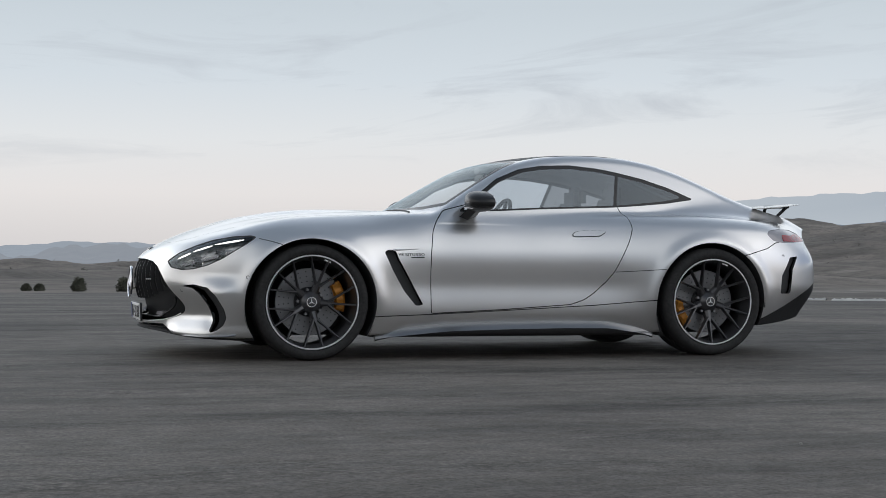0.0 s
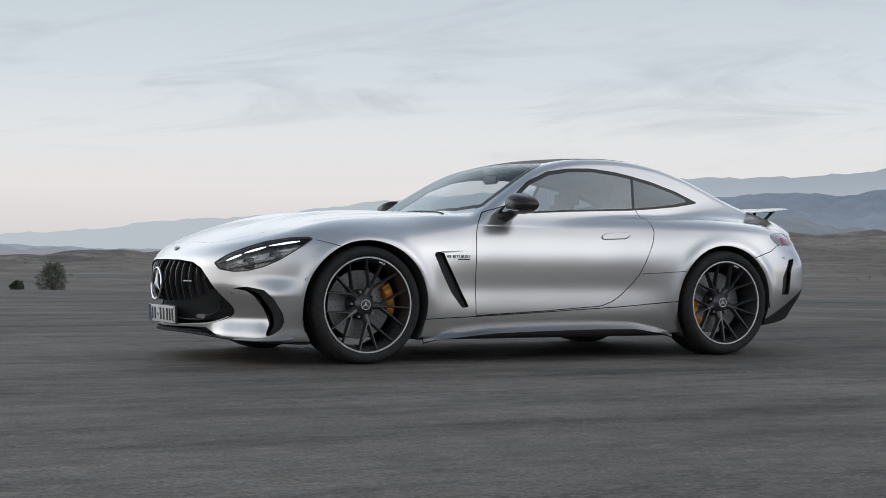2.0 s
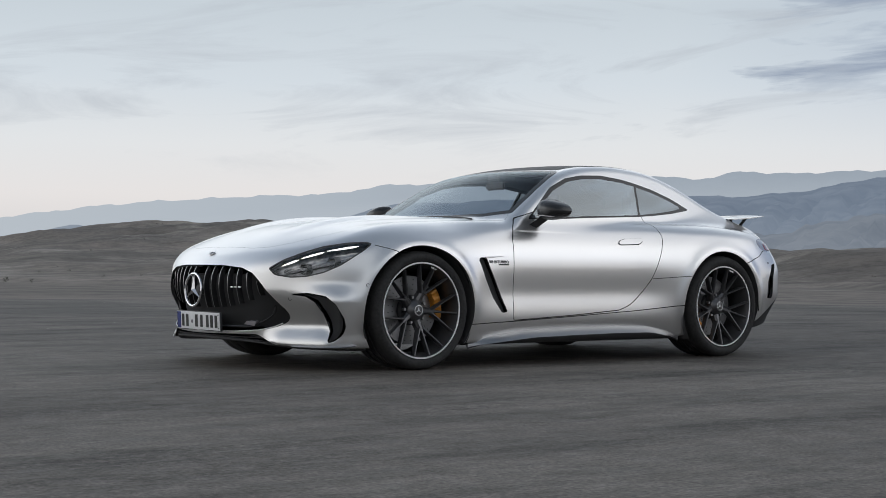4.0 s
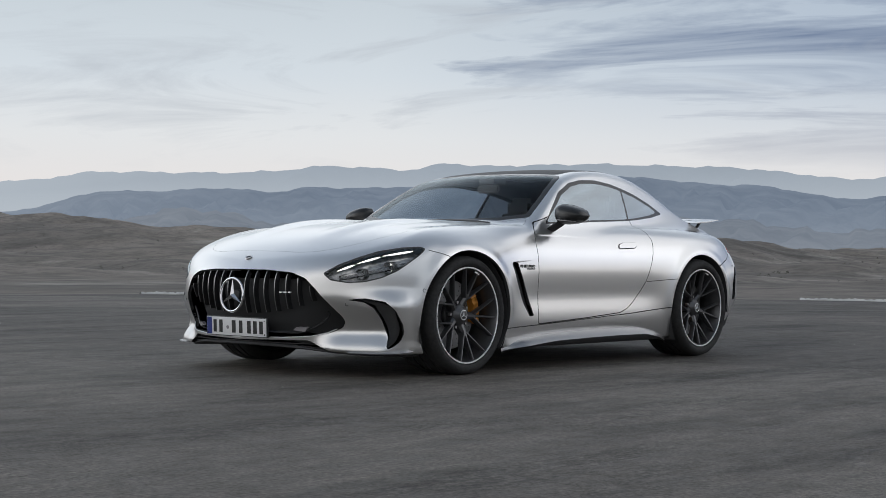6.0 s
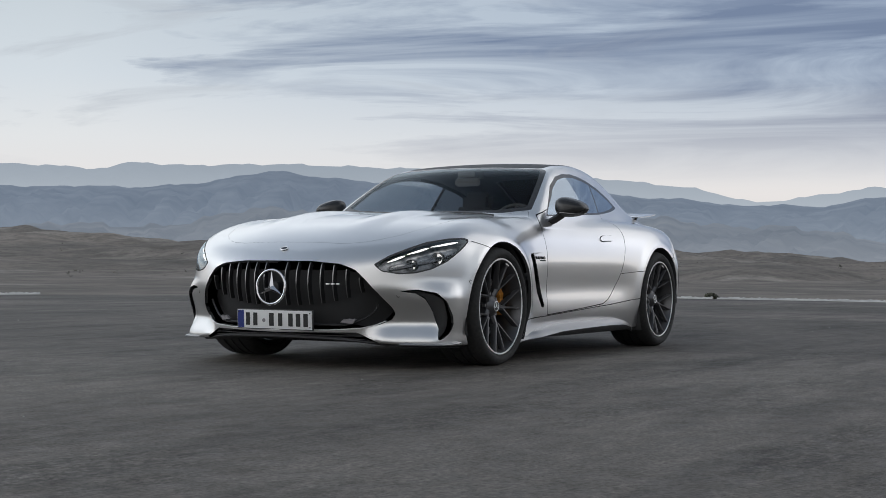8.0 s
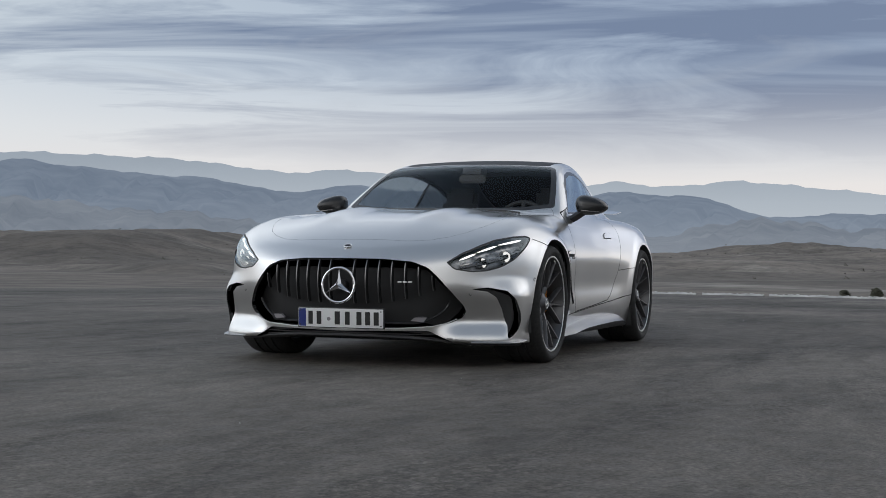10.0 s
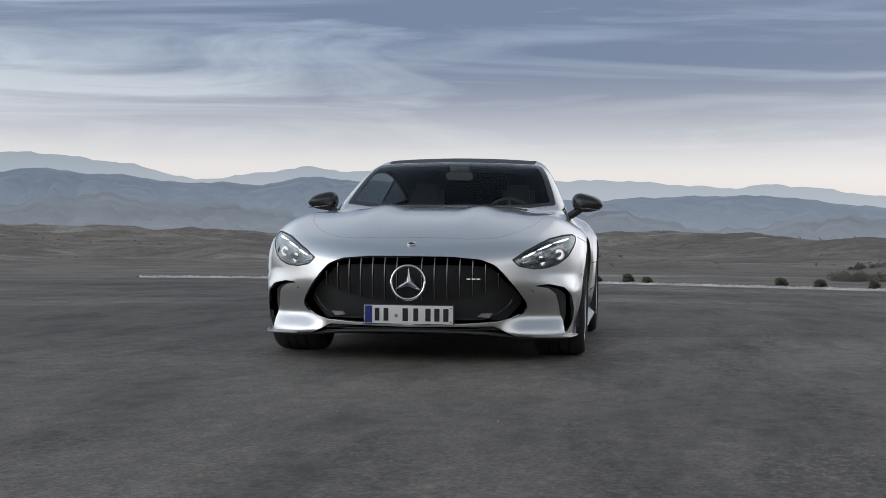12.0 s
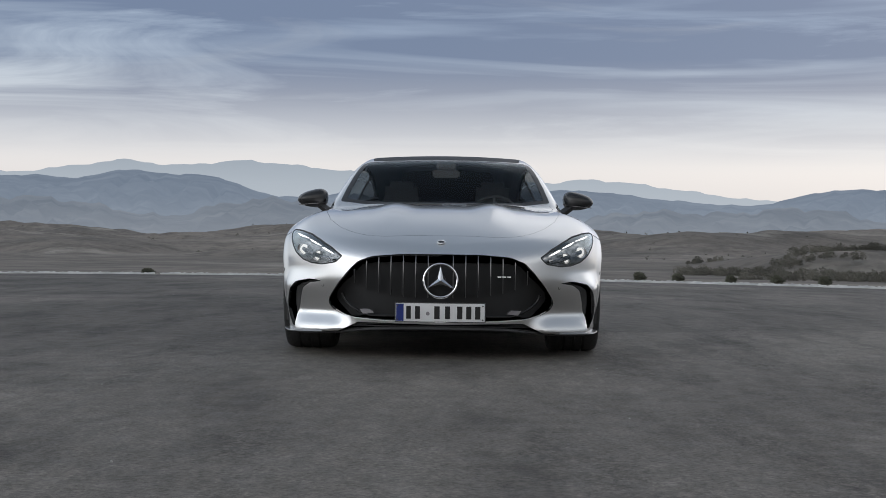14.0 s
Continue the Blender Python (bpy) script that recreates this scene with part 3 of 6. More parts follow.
# headlamps
lamp_o = outline([(-1.128, 0.598), (-1.035, 0.650), (-0.911, 0.697), (-0.807, 0.729), (-0.672, 0.751), (-0.566, 0.757), (-0.531, 0.745), (-0.575, 0.703), (-0.634, 0.66),
                  (-0.70, 0.615), (-0.795, 0.573), (-0.891, 0.550), (-0.985, 0.544), (-1.085, 0.558)], 0.008)
lampf = lambda x, y, z: np.maximum(lamp_o((x + y) * 0.7071, z), np.maximum(x + 1.5, 0.4 - y))
lamp_piece, rest = cut(rest, lampf)

# grille mouth, lower intake, corner intakes
mouth = outline(mirrored([(0.615, 0.0), (0.614, 0.232), (0.600, 0.404), (0.568, 0.490), (0.513, 0.545), (0.435, 0.608), (0.357, 0.660), (0.322, 0.670), (0.287, 0.648),
                          (0.256, 0.588), (0.238, 0.515), (0.227, 0.332), (0.222, 0.0)]), 0.010)
mouth_piece, rest = cut(rest, lambda x, y, z: np.maximum(mouth(z, y), x + 1.9))
low = outline(mirrored([(0.206, 0.0), (0.213, 0.485), (0.178, 0.552), (0.146, 0.622), (0.08, 0.66), (0.08, 0.0)]), 0.006)
low_piece, rest = cut(rest, lambda x, y, z: np.maximum(low(z, y), x + 1.9))
cres = outline([(-1.0, 0.453), (-0.883, 0.459), (-0.772, 0.441), (-0.712, 0.393), (-0.667, 0.31), (-0.660, 0.260), (-0.680, 0.215), (-0.722, 0.182), (-0.765, 0.168),
                (-0.752, 0.24), (-0.79, 0.337), (-0.838, 0.405), (-0.892, 0.436), (-0.98, 0.447)], 0.005)
cres_piece, rest = cut(rest, lambda x, y, z: np.maximum(cres((x + y) * 0.7071, z), np.maximum(x + 1.6, 0.45 - y)))

# wing vents, tail lamps, rear vents, diffuser
vent = outline([(-0.890, 0.660), (-0.876, 0.676), (-0.820, 0.676), (-0.794, 0.617), (-0.712, 0.477), (-0.632, 0.333), (-0.685, 0.333), (-0.762, 0.424), (-0.838, 0.552)], 0.004)
vent_piece, rest = cut(rest, lambda x, y, z: np.maximum(vent(x, z), 0.5 - y))
tail = outline([(1.785, 0.805), (1.81, 0.83), (1.90, 0.842), (2.05, 0.842), (2.141, 0.815), (2.2, 0.763), (1.926, 0.748), (1.83, 0.762)], 0.008)
tail_piece, rest = cut(rest, lambda x, y, z: np.maximum(tail(x, z), 0.4 - y))
rvent = outline([(1.872, 0.408), (1.882, 0.525), (1.965, 0.652), (2.04, 0.660), (1.985, 0.575), (1.962, 0.407)], 0.005)
rvent_piece, rest = cut(rest, lambda x, y, z: np.maximum(rvent(x, z), 0.5 - y))
DIFF = curve([1.5, 1.7, 1.923, 2.097, 2.4], [0.19, 0.235, 0.325, 0.41, 0.545], 0.03)
diff_piece, rest = cut(rest, lambda x, y, z: np.maximum(z - DIFF(x), 1.6 - x))

# doors with their handles
door_o = outline([(-0.47, 0.935), (-0.53, 0.865), (-0.565, 0.795), (-0.583, 0.67), (-0.588, 0.548), (-0.584, 0.28), (-0.068, 0.305), (0.356, 0.334), (0.45, 0.365), (0.515, 0.407),
                  (0.60, 0.48), (0.658, 0.546), (0.764, 0.738), (0.804, 0.831), (0.80, 0.907), (0.772, 0.975), (0.70, 1.05), (-0.28, 0.985)], 0.010)
grip_o = outline([(0.372, 0.782), (0.395, 0.803), (0.45, 0.815), (0.612, 0.819), (0.612, 0.80), (0.565, 0.775), (0.39, 0.769)], 0.006)
door_piece, rest = cut(rest, lambda x, y, z: np.maximum(door_o(x, z), 0.5 - y))
door_piece, _ = cut(door_piece, lambda x, y, z: door_o(x, z) + GAP)
grip_piece, door_piece = cut(door_piece, lambda x, y, z: grip_o(x, z))
grip_piece, _ = cut(grip_piece, lambda x, y, z: grip_o(x, z) + 0.004)
for d, g in zip(sides(door_piece), sides(grip_piece)):
    door = shell("door", d, PAINT, car, 0.02, "", DARK)
    shell("door_handle", grown(g, 0.007), PAINT, door, 0.02, "flush silver door handle")

# sills below the doors, bonnet, rear bumper
SILL = curve([-0.95, -0.584, -0.068, 0.511, 0.95], [0.268, 0.2795, 0.3035, 0.334, 0.368], 0.02)
sill_piece, rest = cut(rest, lambda x, y, z: np.maximum(np.maximum(z - SILL(x), np.abs(x) - 1.1), 0.45 - y))
sill_piece, _ = cut(sill_piece, lambda x, y, z: z - SILL(x) + GAP)
for q in sides(sill_piece):
    shell("side_sill", q, PAINT, car, 0.02, "", DARK)
hood_o = outline(mirrored([(-2.14, 0.0), (-2.132, 0.33), (-2.095, 0.45), (-2.03, 0.535), (-1.93, 0.615), (-1.75, 0.69), (-1.5, 0.735), (-1.0, 0.752), (-0.52, 0.755), (-0.455, 0.72),
                           (-0.50, 0.66), (-0.57, 0.55), (-0.65, 0.3), (-0.68, 0.0)]), 0.012)
hood_piece, rest = cut(rest, lambda x, y, z: np.maximum(hood_o(x, y), 0.62 - z))
hood_piece, _ = cut(hood_piece, lambda x, y, z: hood_o(x, y) + 0.0015)
shell("bonnet", hood_piece, PAINT, car, 0.02, "long silver bonnet with two power domes", DARK)
rb = outline([(1.3, 0.58), (1.50, 0.645), (1.602, 0.671), (1.76, 0.710), (1.848, 0.752), (2.1, 0.79), (2.6, 0.79), (2.6, 0.1), (1.3, 0.1)], 0.006)
rb_piece, rest = cut(rest, lambda x, y, z: rb(x, z))
rb_piece, _ = cut(rb_piece, lambda x, y, z: rb(x, z) + GAP)
shell("rear_bumper", rb_piece, PAINT, car, 0.02, "", DARK)
shell("body", rest, PAINT, car, 0.02, "satin silver metallic body shell", DARK)

# black insets: set back behind their openings, with walls out to the skin
for q in sides(cres_piece):
    shell("corner_intake", grown(q, -0.05), DARK, car, -0.05, "black crescent air intake")
for q in sides(vent_piece):
    shell("wing_vent", grown(q, -0.03), DARK, car, -0.03, "slanted black wing vent")
for q in sides(rvent_piece):
    shell("rear_vent", grown(q, -0.03), DARK, car, -0.03)
shell("diffuser", grown(diff_piece, -0.004), DIFFUSER, car, 0.02, "black rear diffuser")
lower_grille = shell("lower_grille", grown(low_piece, -0.035), DARK, car, -0.035, "black lower air intake")
grille = shell("radiator_grille", grown(mouth_piece, -0.085), MESH, car, -0.085, "black grille with upright slats")


# ---- small helpers for shaped parts ----
def box(bm, lo, hi, bev=0.0, mat=0):
    m = Matrix.Translation([(a + b) / 2 for a, b in zip(lo, hi)]) @ Matrix.Diagonal([*(abs(b - a) for a, b in zip(lo, hi)), 1])
    v = bmesh.ops.create_cube(bm, size=1, matrix=m)["verts"]
    faces = {f for q in v for f in q.link_faces}
    for f in faces:
        f.material_index = mat
    if bev:
        bmesh.ops.bevel(bm, geom=list({e for q in v for e in q.link_edges}), offset=bev, segments=2, affect="EDGES", profile=0.6)
    return bm


def tube(bm, pts, r, n=8, closed=False, flat=1.0):
    """A tube along points; r may be a list; flat squeezes it along its second axis."""
    pts = [Vector(p) for p in pts]
    k = len(pts)
    rs = r if isinstance(r, (list, tuple, np.ndarray)) else [r] * k
    rings, up = [], None
    for i, p in enumerate(pts):
        a, b = pts[(i - 1) % k if closed else max(i - 1, 0)], pts[(i + 1) % k if closed else min(i + 1, k - 1)]
        t = (b - a).normalized()
        if up is None:
            up = Vector((0, 0, 1)) if abs(t.z) < 0.9 else Vector((0, 1, 0))
        u = (up - t * up.dot(t)).normalized()
        w = t.cross(u)
        up = u
        rings.append([bm.verts.new(p + (u * math.cos(q) * flat + w * math.sin(q)) * rs[i]) for q in np.linspace(0, 2 * math.pi, n, endpoint=False)])
    for i in range(k if closed else k - 1):
        for j in range(n):
            bm.faces.new((rings[i][j], rings[i][(j + 1) % n], rings[(i + 1) % k][(j + 1) % n], rings[(i + 1) % k][j]))
    if not closed:
        bm.faces.new(rings[0][::-1]), bm.faces.new(rings[-1])
    return bm


def on_skin(x, y, z, axis, d=0.0):
    """The skin's point reached from (x, y, z) along an axis (0, 1 or 2), d above it."""
    p = np.array([[x, y, z]], float)
    lo, hi = (-2.6, -1.5) if axis == 0 else (0.25, 1.2) if axis == 1 else (0.3, 1.45)
    if axis == 1 and y < 0:
        lo, hi = -1.2, -0.25
    t = np.linspace(lo, hi, 160)
    q = np.repeat(p, 160, 0)
    q[:, axis] = t
    f = field(*q.T)
    inside = np.nonzero(f < 0)[0]
    if not len(inside):
        return Vector(p[0])
    i = inside[0] if axis == 0 or (axis == 1 and y < 0) else inside[-1]
    j = i - 1 if axis == 0 or (axis == 1 and y < 0) else i + 1
    j = min(max(j, 0), 159)
    s = f[i] / (f[i] - f[j]) if f[i] != f[j] else 0
    r = q[i] + (q[j] - q[i]) * s
    if not d:
        return Vector(r)
    o = np.concatenate([np.eye(3), -np.eye(3)]) * 0.003 + r
    g = field(*o.T)
    g = g[:3] - g[3:]
    return Vector(r + g / np.linalg.norm(g) * d)


# shut lines that end inside a panel
for s in (-1, 1):
    for knots in ([(-1.668, 0.738), (-1.60, 0.722), (-1.535, 0.702)], [(0.665, 0.547), (0.82, 0.555), (1.0, 0.566)]):
        bm = bmesh.new()
        xs = np.linspace(knots[0][0], knots[-1][0], 14)
        tube(bm, [on_skin(x, s * 0.9, np.interp(x, *zip(*knots)), 1, -0.0006) for x in xs], 0.0026, 6)
        part("shut_line", bm, DARK, car)


# ---- wheels ----
def revolve(bm, profile, n=64, mat=0, close=False, scale=1.0):
    """Turns a profile of (radius, offset along y) round the y axis."""
    rings = []
    profile = [(r * scale, o) for r, o in profile]
    for k in range(n):
        a = 2 * math.pi * k / n
        rings.append([bm.verts.new((r * math.cos(a), o, r * math.sin(a))) for r, o in profile])
    m = len(profile)
    for k in range(n):
        for i in range(m if close else m - 1):
            f = bm.faces.new((rings[k][i], rings[(k + 1) % n][i], rings[(k + 1) % n][(i + 1) % m], rings[k][(i + 1) % m]))
            f.material_index = mat
    return bm


def bar(bm, a, b, wa, wb, ya, yb, da, db):
    """A spoke piece from a to b (radius, angle), with widths, front faces at y and depths at both ends; its face is crowned."""
    pts = []
    (ra, ta), (rb, tb) = a, b
    pa, pb = Vector((ra * math.cos(ta), 0, ra * math.sin(ta))), Vector((rb * math.cos(tb), 0, rb * math.sin(tb)))
    side = (pb - pa).normalized().cross(Vector((0, 1, 0)))
    rings = []
    for p, w, y, d in ((pa, wa, ya, da), (pb, wb, yb, db)):
        rings.append([bm.verts.new(p + side * (u * w) + Vector((0, y + v * d, 0))) for u, v in ((-0.5, 1), (-0.5, 0.25), (-0.2, 0), (0.2, 0), (0.5, 0.25), (0.5, 1))])
    for j in range(6):
        bm.faces.new((rings[0][j], rings[1][j], rings[1][(j + 1) % 6], rings[0][(j + 1) % 6]))
    bm.faces.new(rings[0]), bm.faces.new(rings[1][::-1])


def emblem(parent, c, r, normal, mat):
    """A ring with three tapered arms, standing on a surface."""
    q = Vector(normal).to_track_quat("Z", "Y")
    base = Matrix.Translation(c) @ q.to_matrix().to_4x4()
    bm = bmesh.new()
    tube(bm, [base @ Vector((r * math.cos(a), r * math.sin(a), 0)) for a in np.linspace(0, 2 * math.pi, 40, endpoint=False)], r * 0.082, 8, True)
    part("emblem_ring", bm, mat, parent)
    for k in range(3):
        bm = bmesh.new()
        a = math.pi / 2 + k * 2 * math.pi / 3
        d, w = Vector((math.cos(a), math.sin(a), 0)), Vector((-math.sin(a), math.cos(a), 0))
        vs = [bm.verts.new(base @ p) for p in (d * r * 0.97, w * r * 0.17 + d * r * 0.06, w * -r * 0.17 + d * r * 0.06, Vector((0, 0, r * 0.16)), d * r * -0.05)]
        for f in ((0, 1, 3), (0, 3, 2), (1, 4, 3), (4, 2, 3), (0, 2, 4, 1)):
            bm.faces.new([vs[i] for i in f])
        part("emblem_arm", bm, mat, parent, smooth=False)


def make_wheel(turn, caliper_at, wide, grow):
    """grow: the rim's size; the tyre's sidewall takes up the rest."""
    def side(r):
        return 0.355 - (0.355 - r) * (0.355 - 0.278 * grow) / 0.077

    w = empty("wheel", "", "")
    bm = bmesh.new()
    h = wide
    # tyre: sidewall bulge, shoulder and three tread grooves
    prof = [(0.278, -h + 0.012), (0.286, -h + 0.002), (0.292, -h - 0.004), (0.303, -h - 0.010), (0.318, -h - 0.011), (0.332, -h - 0.006), (0.343, -h + 0.006), (0.3505, -h + 0.022), (0.354, -h + 0.042)]
    for g in (-0.06, 0.0, 0.06):
        prof += [(0.355, g - 0.008), (0.348, g - 0.006), (0.348, g + 0.006), (0.355, g + 0.008)]
    prof += [(r, -o) for r, o in prof[8::-1]]
    revolve(bm, [(side(r) if r < 0.345 else r, o) for r, o in prof], 96)
    tyre = part("tyre", bm, RUBBER, w)
    # raised bars on the sidewall where the maker's lettering stands
    for k, a0 in enumerate((0.95, 1.02, 1.09, 1.16, -0.25, -0.18, -0.11, -0.04)):
        bm = bmesh.new()
        bmesh.ops.create_cube(bm, size=1, matrix=Matrix.Rotation(-a0 + turn, 4, "Y") @ Matrix.Translation((side(0.318), -h - 0.0105, 0)) @ Matrix.Diagonal((0.011, 0.0022, 0.014, 1)))
        part("sidewall_bar", bm, RUBBER, tyre, smooth=False)
    bm = bmesh.new()
    revolve(bm, [(0.2800, -h + 0.006), (0.2800, -h + 0.002), (0.2790, -h), (0.2718, -h), (0.2702, -h + 0.002), (0.2695, -h + 0.005)], 96, scale=grow)
    part("rim_lip", bm, SILVER, w, "thin machined silver rim edge")
    bm = bmesh.new()
    revolve(bm, [(0.2700, -h + 0.003), (0.2660, -h + 0.012), (0.262, -h + 0.03), (0.252, -h + 0.055), (0.246, -h + 0.10), (0.25, h - 0.03), (0.278, h - 0.01)], 96, scale=grow)
    rim = part("rim", bm, RIM, w, "satin black forged rim barrel")
    # five arms, each opening into three branches
    for arm in range(5):
        bm = bmesh.new()
        a = turn + arm * 2 * math.pi / 5
        bar(bm, (0.045, a), (0.128, a), 0.052, 0.030, -0.088, -0.108, 0.06, 0.05)
        for dk in (-1, 0, 1):
            if dk:
                bar(bm, (0.108, a + dk * radians(5)), (0.268 * grow, a + dk * radians(24)), 0.017, 0.011, -0.106, -h + 0.008, 0.04, 0.03)
            else:
                bar(bm, (0.124, a), (0.266 * grow, a), 0.017, 0.011, -0.108, -h + 0.008, 0.04, 0.03)
        part("spoke", bm, RIM, rim)
    bm = bmesh.new()
    revolve(bm, [(0.0, -0.112), (0.030, -0.112), (0.038, -0.108), (0.044, -0.098), (0.058, -0.092), (0.066, -0.08), (0.070, 0.0), (0.0, 0.0)], 40)
    hub = part("hub_cap", bm, RIM, w, "black centre cap with a silver emblem")
    emblem(hub, (0, -0.113, 0), 0.029, (0, -1, 0), SILVER)
    for k in range(5):
        a = turn + (k + 0.5) * 2 * math.pi / 5
        bm = bmesh.new()
        bmesh.ops.create_cone(bm, cap_ends=True, segments=6, radius1=0.011, radius2=0.009, depth=0.02,
                              matrix=Matrix.Translation((0.078 * math.cos(a), -0.07, 0.078 * math.sin(a))) @ Matrix.Rotation(radians(90), 4, "X"))
        part("wheel_bolt", bm, DISC, w, smooth=False)
    bm = bmesh.new()
    revolve(bm, [(0.09, -0.012), (0.205, -0.012), (0.207, -0.008), (0.207, 0.018), (0.09, 0.018)], 72)
    disc = part("brake_disc", bm, DISC, w, "grey drilled brake disc")
    for k in range(24):
        for r in (0.125, 0.155, 0.185):
            a = 2 * math.pi * k / 24 + r * 9
            bm = bmesh.new()
            bmesh.ops.create_circle(bm, cap_ends=True, segments=8, radius=0.0042, matrix=Matrix.Translation((r * math.cos(a), -0.0135, r * math.sin(a))) @ Matrix.Rotation(radians(90), 4, "X"))
            part("disc_hole", bm, DARK, disc, smooth=False)
    bm = bmesh.new()
    revolve(bm, [(0.0, -0.04), (0.08, -0.04), (0.09, -0.03), (0.092, -0.012)], 40)
    part("disc_bell", bm, SATIN, w)
    # caliper: a curved six-piston block with raised ribs
    bm = bmesh.new()
    span, n = radians(26), 14
    prof = [(0.163, -0.04), (0.170, -0.050), (0.210, -0.053), (0.224, -0.044), (0.228, 0.02), (0.163, 0.02)]
    rings = []
    for i in range(n + 1):
        a = caliper_at - span + 2 * span * i / n
        rib = 0.006 if i % 4 in (1, 2) else 0.0
        end = 0.9 if i in (0, n) else 1.0
        rings.append([bm.verts.new((r * math.cos(a), (o - (rib if o < -0.045 else 0)) * end, r * math.sin(a))) for r, o in prof])
    for i in range(n):
        for j in range(len(prof)):
            bm.faces.new((rings[i][j], rings[i][(j + 1) % 6], rings[i + 1][(j + 1) % 6], rings[i + 1][j]))
    bm.faces.new(rings[0][::-1]), bm.faces.new(rings[-1])
    bmesh.ops.recalc_face_normals(bm, faces=bm.faces)
    part("brake_caliper", bm, AMBER, w, "bronze orange brake caliper")
    # a small plate of bars on the rim flange
    bm = bmesh.new()
    for k in range(5):
        a = radians(66) + k * 0.032
        bmesh.ops.create_cube(bm, size=1, matrix=Matrix.Rotation(-a, 4, "Y") @ Matrix.Translation((0.259 * grow, -h + 0.012, 0)) @ Matrix.Diagonal((0.009, 0.004, 0.0066, 1)))
    part("rim_marking", bm, SILVER, w, "row of small silver bars", smooth=False)
    for o in (w, *w.children_recursive):
        if o.type == "MESH" and o.name.split(".")[0] in ("tyre",):
            o.data.set_sharp_from_angle(angle=radians(50))
    return w


for x, y, turn, cal, wide, size in ((HUB_F, 0.826, radians(-4), radians(10), 0.147, 1.03), (HUB_R, 0.812, radians(-90), radians(203), 0.150, 1.01)):
    first = make_wheel(turn, cal, wide, size)
    at = Matrix.Translation((x, -y, HUB_Z))
    twin = copy_thing(first, Matrix.Translation((x, y, HUB_Z)) @ Matrix.Rotation(math.pi, 4, "Z"))
    first.matrix_basis = at
    first.parent = twin.parent = car

# liners that close the wheel wells, and the floor
for hx, sx, a0, a1 in ((HUB_F - 0.007, 1.025, -30, 202), (HUB_R - 0.01, 0.99, -4, 212)):
    for s in (-1, 1):
        bm = bmesh.new()
        rows = []
        for a in np.linspace(radians(a0), radians(a1), 40):
            r = 0.402
            rows.append([bm.verts.new((hx + r * sx * math.cos(a), s * y, max(0.345 + r * math.sin(a), 0.10))) for y in (0.955, 0.52)])
        for p, q in zip(rows, rows[1:]):
            bm.faces.new((p[0], q[0], q[1], p[1]))
        part("wheel_liner", bm, DARK, car)
bm = bmesh.new()
for a, b, w in ((-1.75, -0.95, 0.5), (-0.95, 0.95, 0.86), (0.95, 1.75, 0.5)):
    box(bm, (a, -w, 0.135), (b, w, 0.165))
part("underbody", bm, DARK, car, smooth=False)
for hx in (HUB_F, HUB_R):
    bm = bmesh.new()
    box(bm, (hx - 0.42, -0.52, 0.15), (hx + 0.42, 0.52, 0.74))
    part("inner_wing", bm, DARK, car, smooth=False)


# ---- lamps, grille, plate and badges ----
GLOW = bpy.data.materials.new("daytime_light")
GLOW.use_nodes = True
GLOW.node_tree.nodes["Principled BSDF"].inputs["Emission Color"].default_value = (1.0, 0.98, 0.93, 1)
GLOW.node_tree.nodes["Principled BSDF"].inputs["Emission Strength"].default_value = 1.8
LIT = material("lit_lamp_module", (0.7, 0.7, 0.7), 0.3, 0.0, Emission_Color=(1.0, 0.98, 0.93, 1), Emission_Strength=0.9)
SKIRT_MAT = material("grey_skirt", (0.35, 0.354, 0.362), 0.28, 0.9)
SMOKE = material("smoked_chrome", (0.26, 0.26, 0.27), 0.22, 1.0)
FIN = material("dark_chrome", (0.10, 0.10, 0.105), 0.28, 1.0)
SLAT_EDGE = material("slat_front_edge", (0.24, 0.24, 0.245), 0.28, 1.0)
LAMP_IN = material("lamp_reflector", (0.20, 0.20, 0.21), 0.30, 0.9)
noise_on(LAMP_IN, 30, (0.12, 0.12, 0.124), (0.52, 0.52, 0.53), 2)
RED = material("red_lens", (0.42, 0.004, 0.010), 0.2, 0.0, Coat_Weight=1.0)
PALE = material("pale_lamp_lens", (0.42, 0.40, 0.42), 0.14, 0.3, Coat_Weight=1.0)
WHITE = material("plate_white", (0.78, 0.78, 0.78), 0.4)
INK = material("plate_black", (0.012, 0.012, 0.012), 0.45)
BLUE = material("plate_blue", (0.012, 0.03, 0.20), 0.4)


def corner_point(e, z, s, d):
    """The skin's point on the front corner at the slanting coordinate e and height z, d above it."""
    t = np.linspace(1.6, 3.4, 900)
    x, y = (e * 1.41421 - t) / 2, (e * 1.41421 + t) / 2
    f = field(x, y, np.full_like(x, z))
    i = np.nonzero(f < 0)[0]
    i = i[-1] if len(i) else 450
    n = Vector((-0.62, 0.72 * s, 0.30)).normalized()
    return Vector((x[i], y[i] * s, z)) + n * d


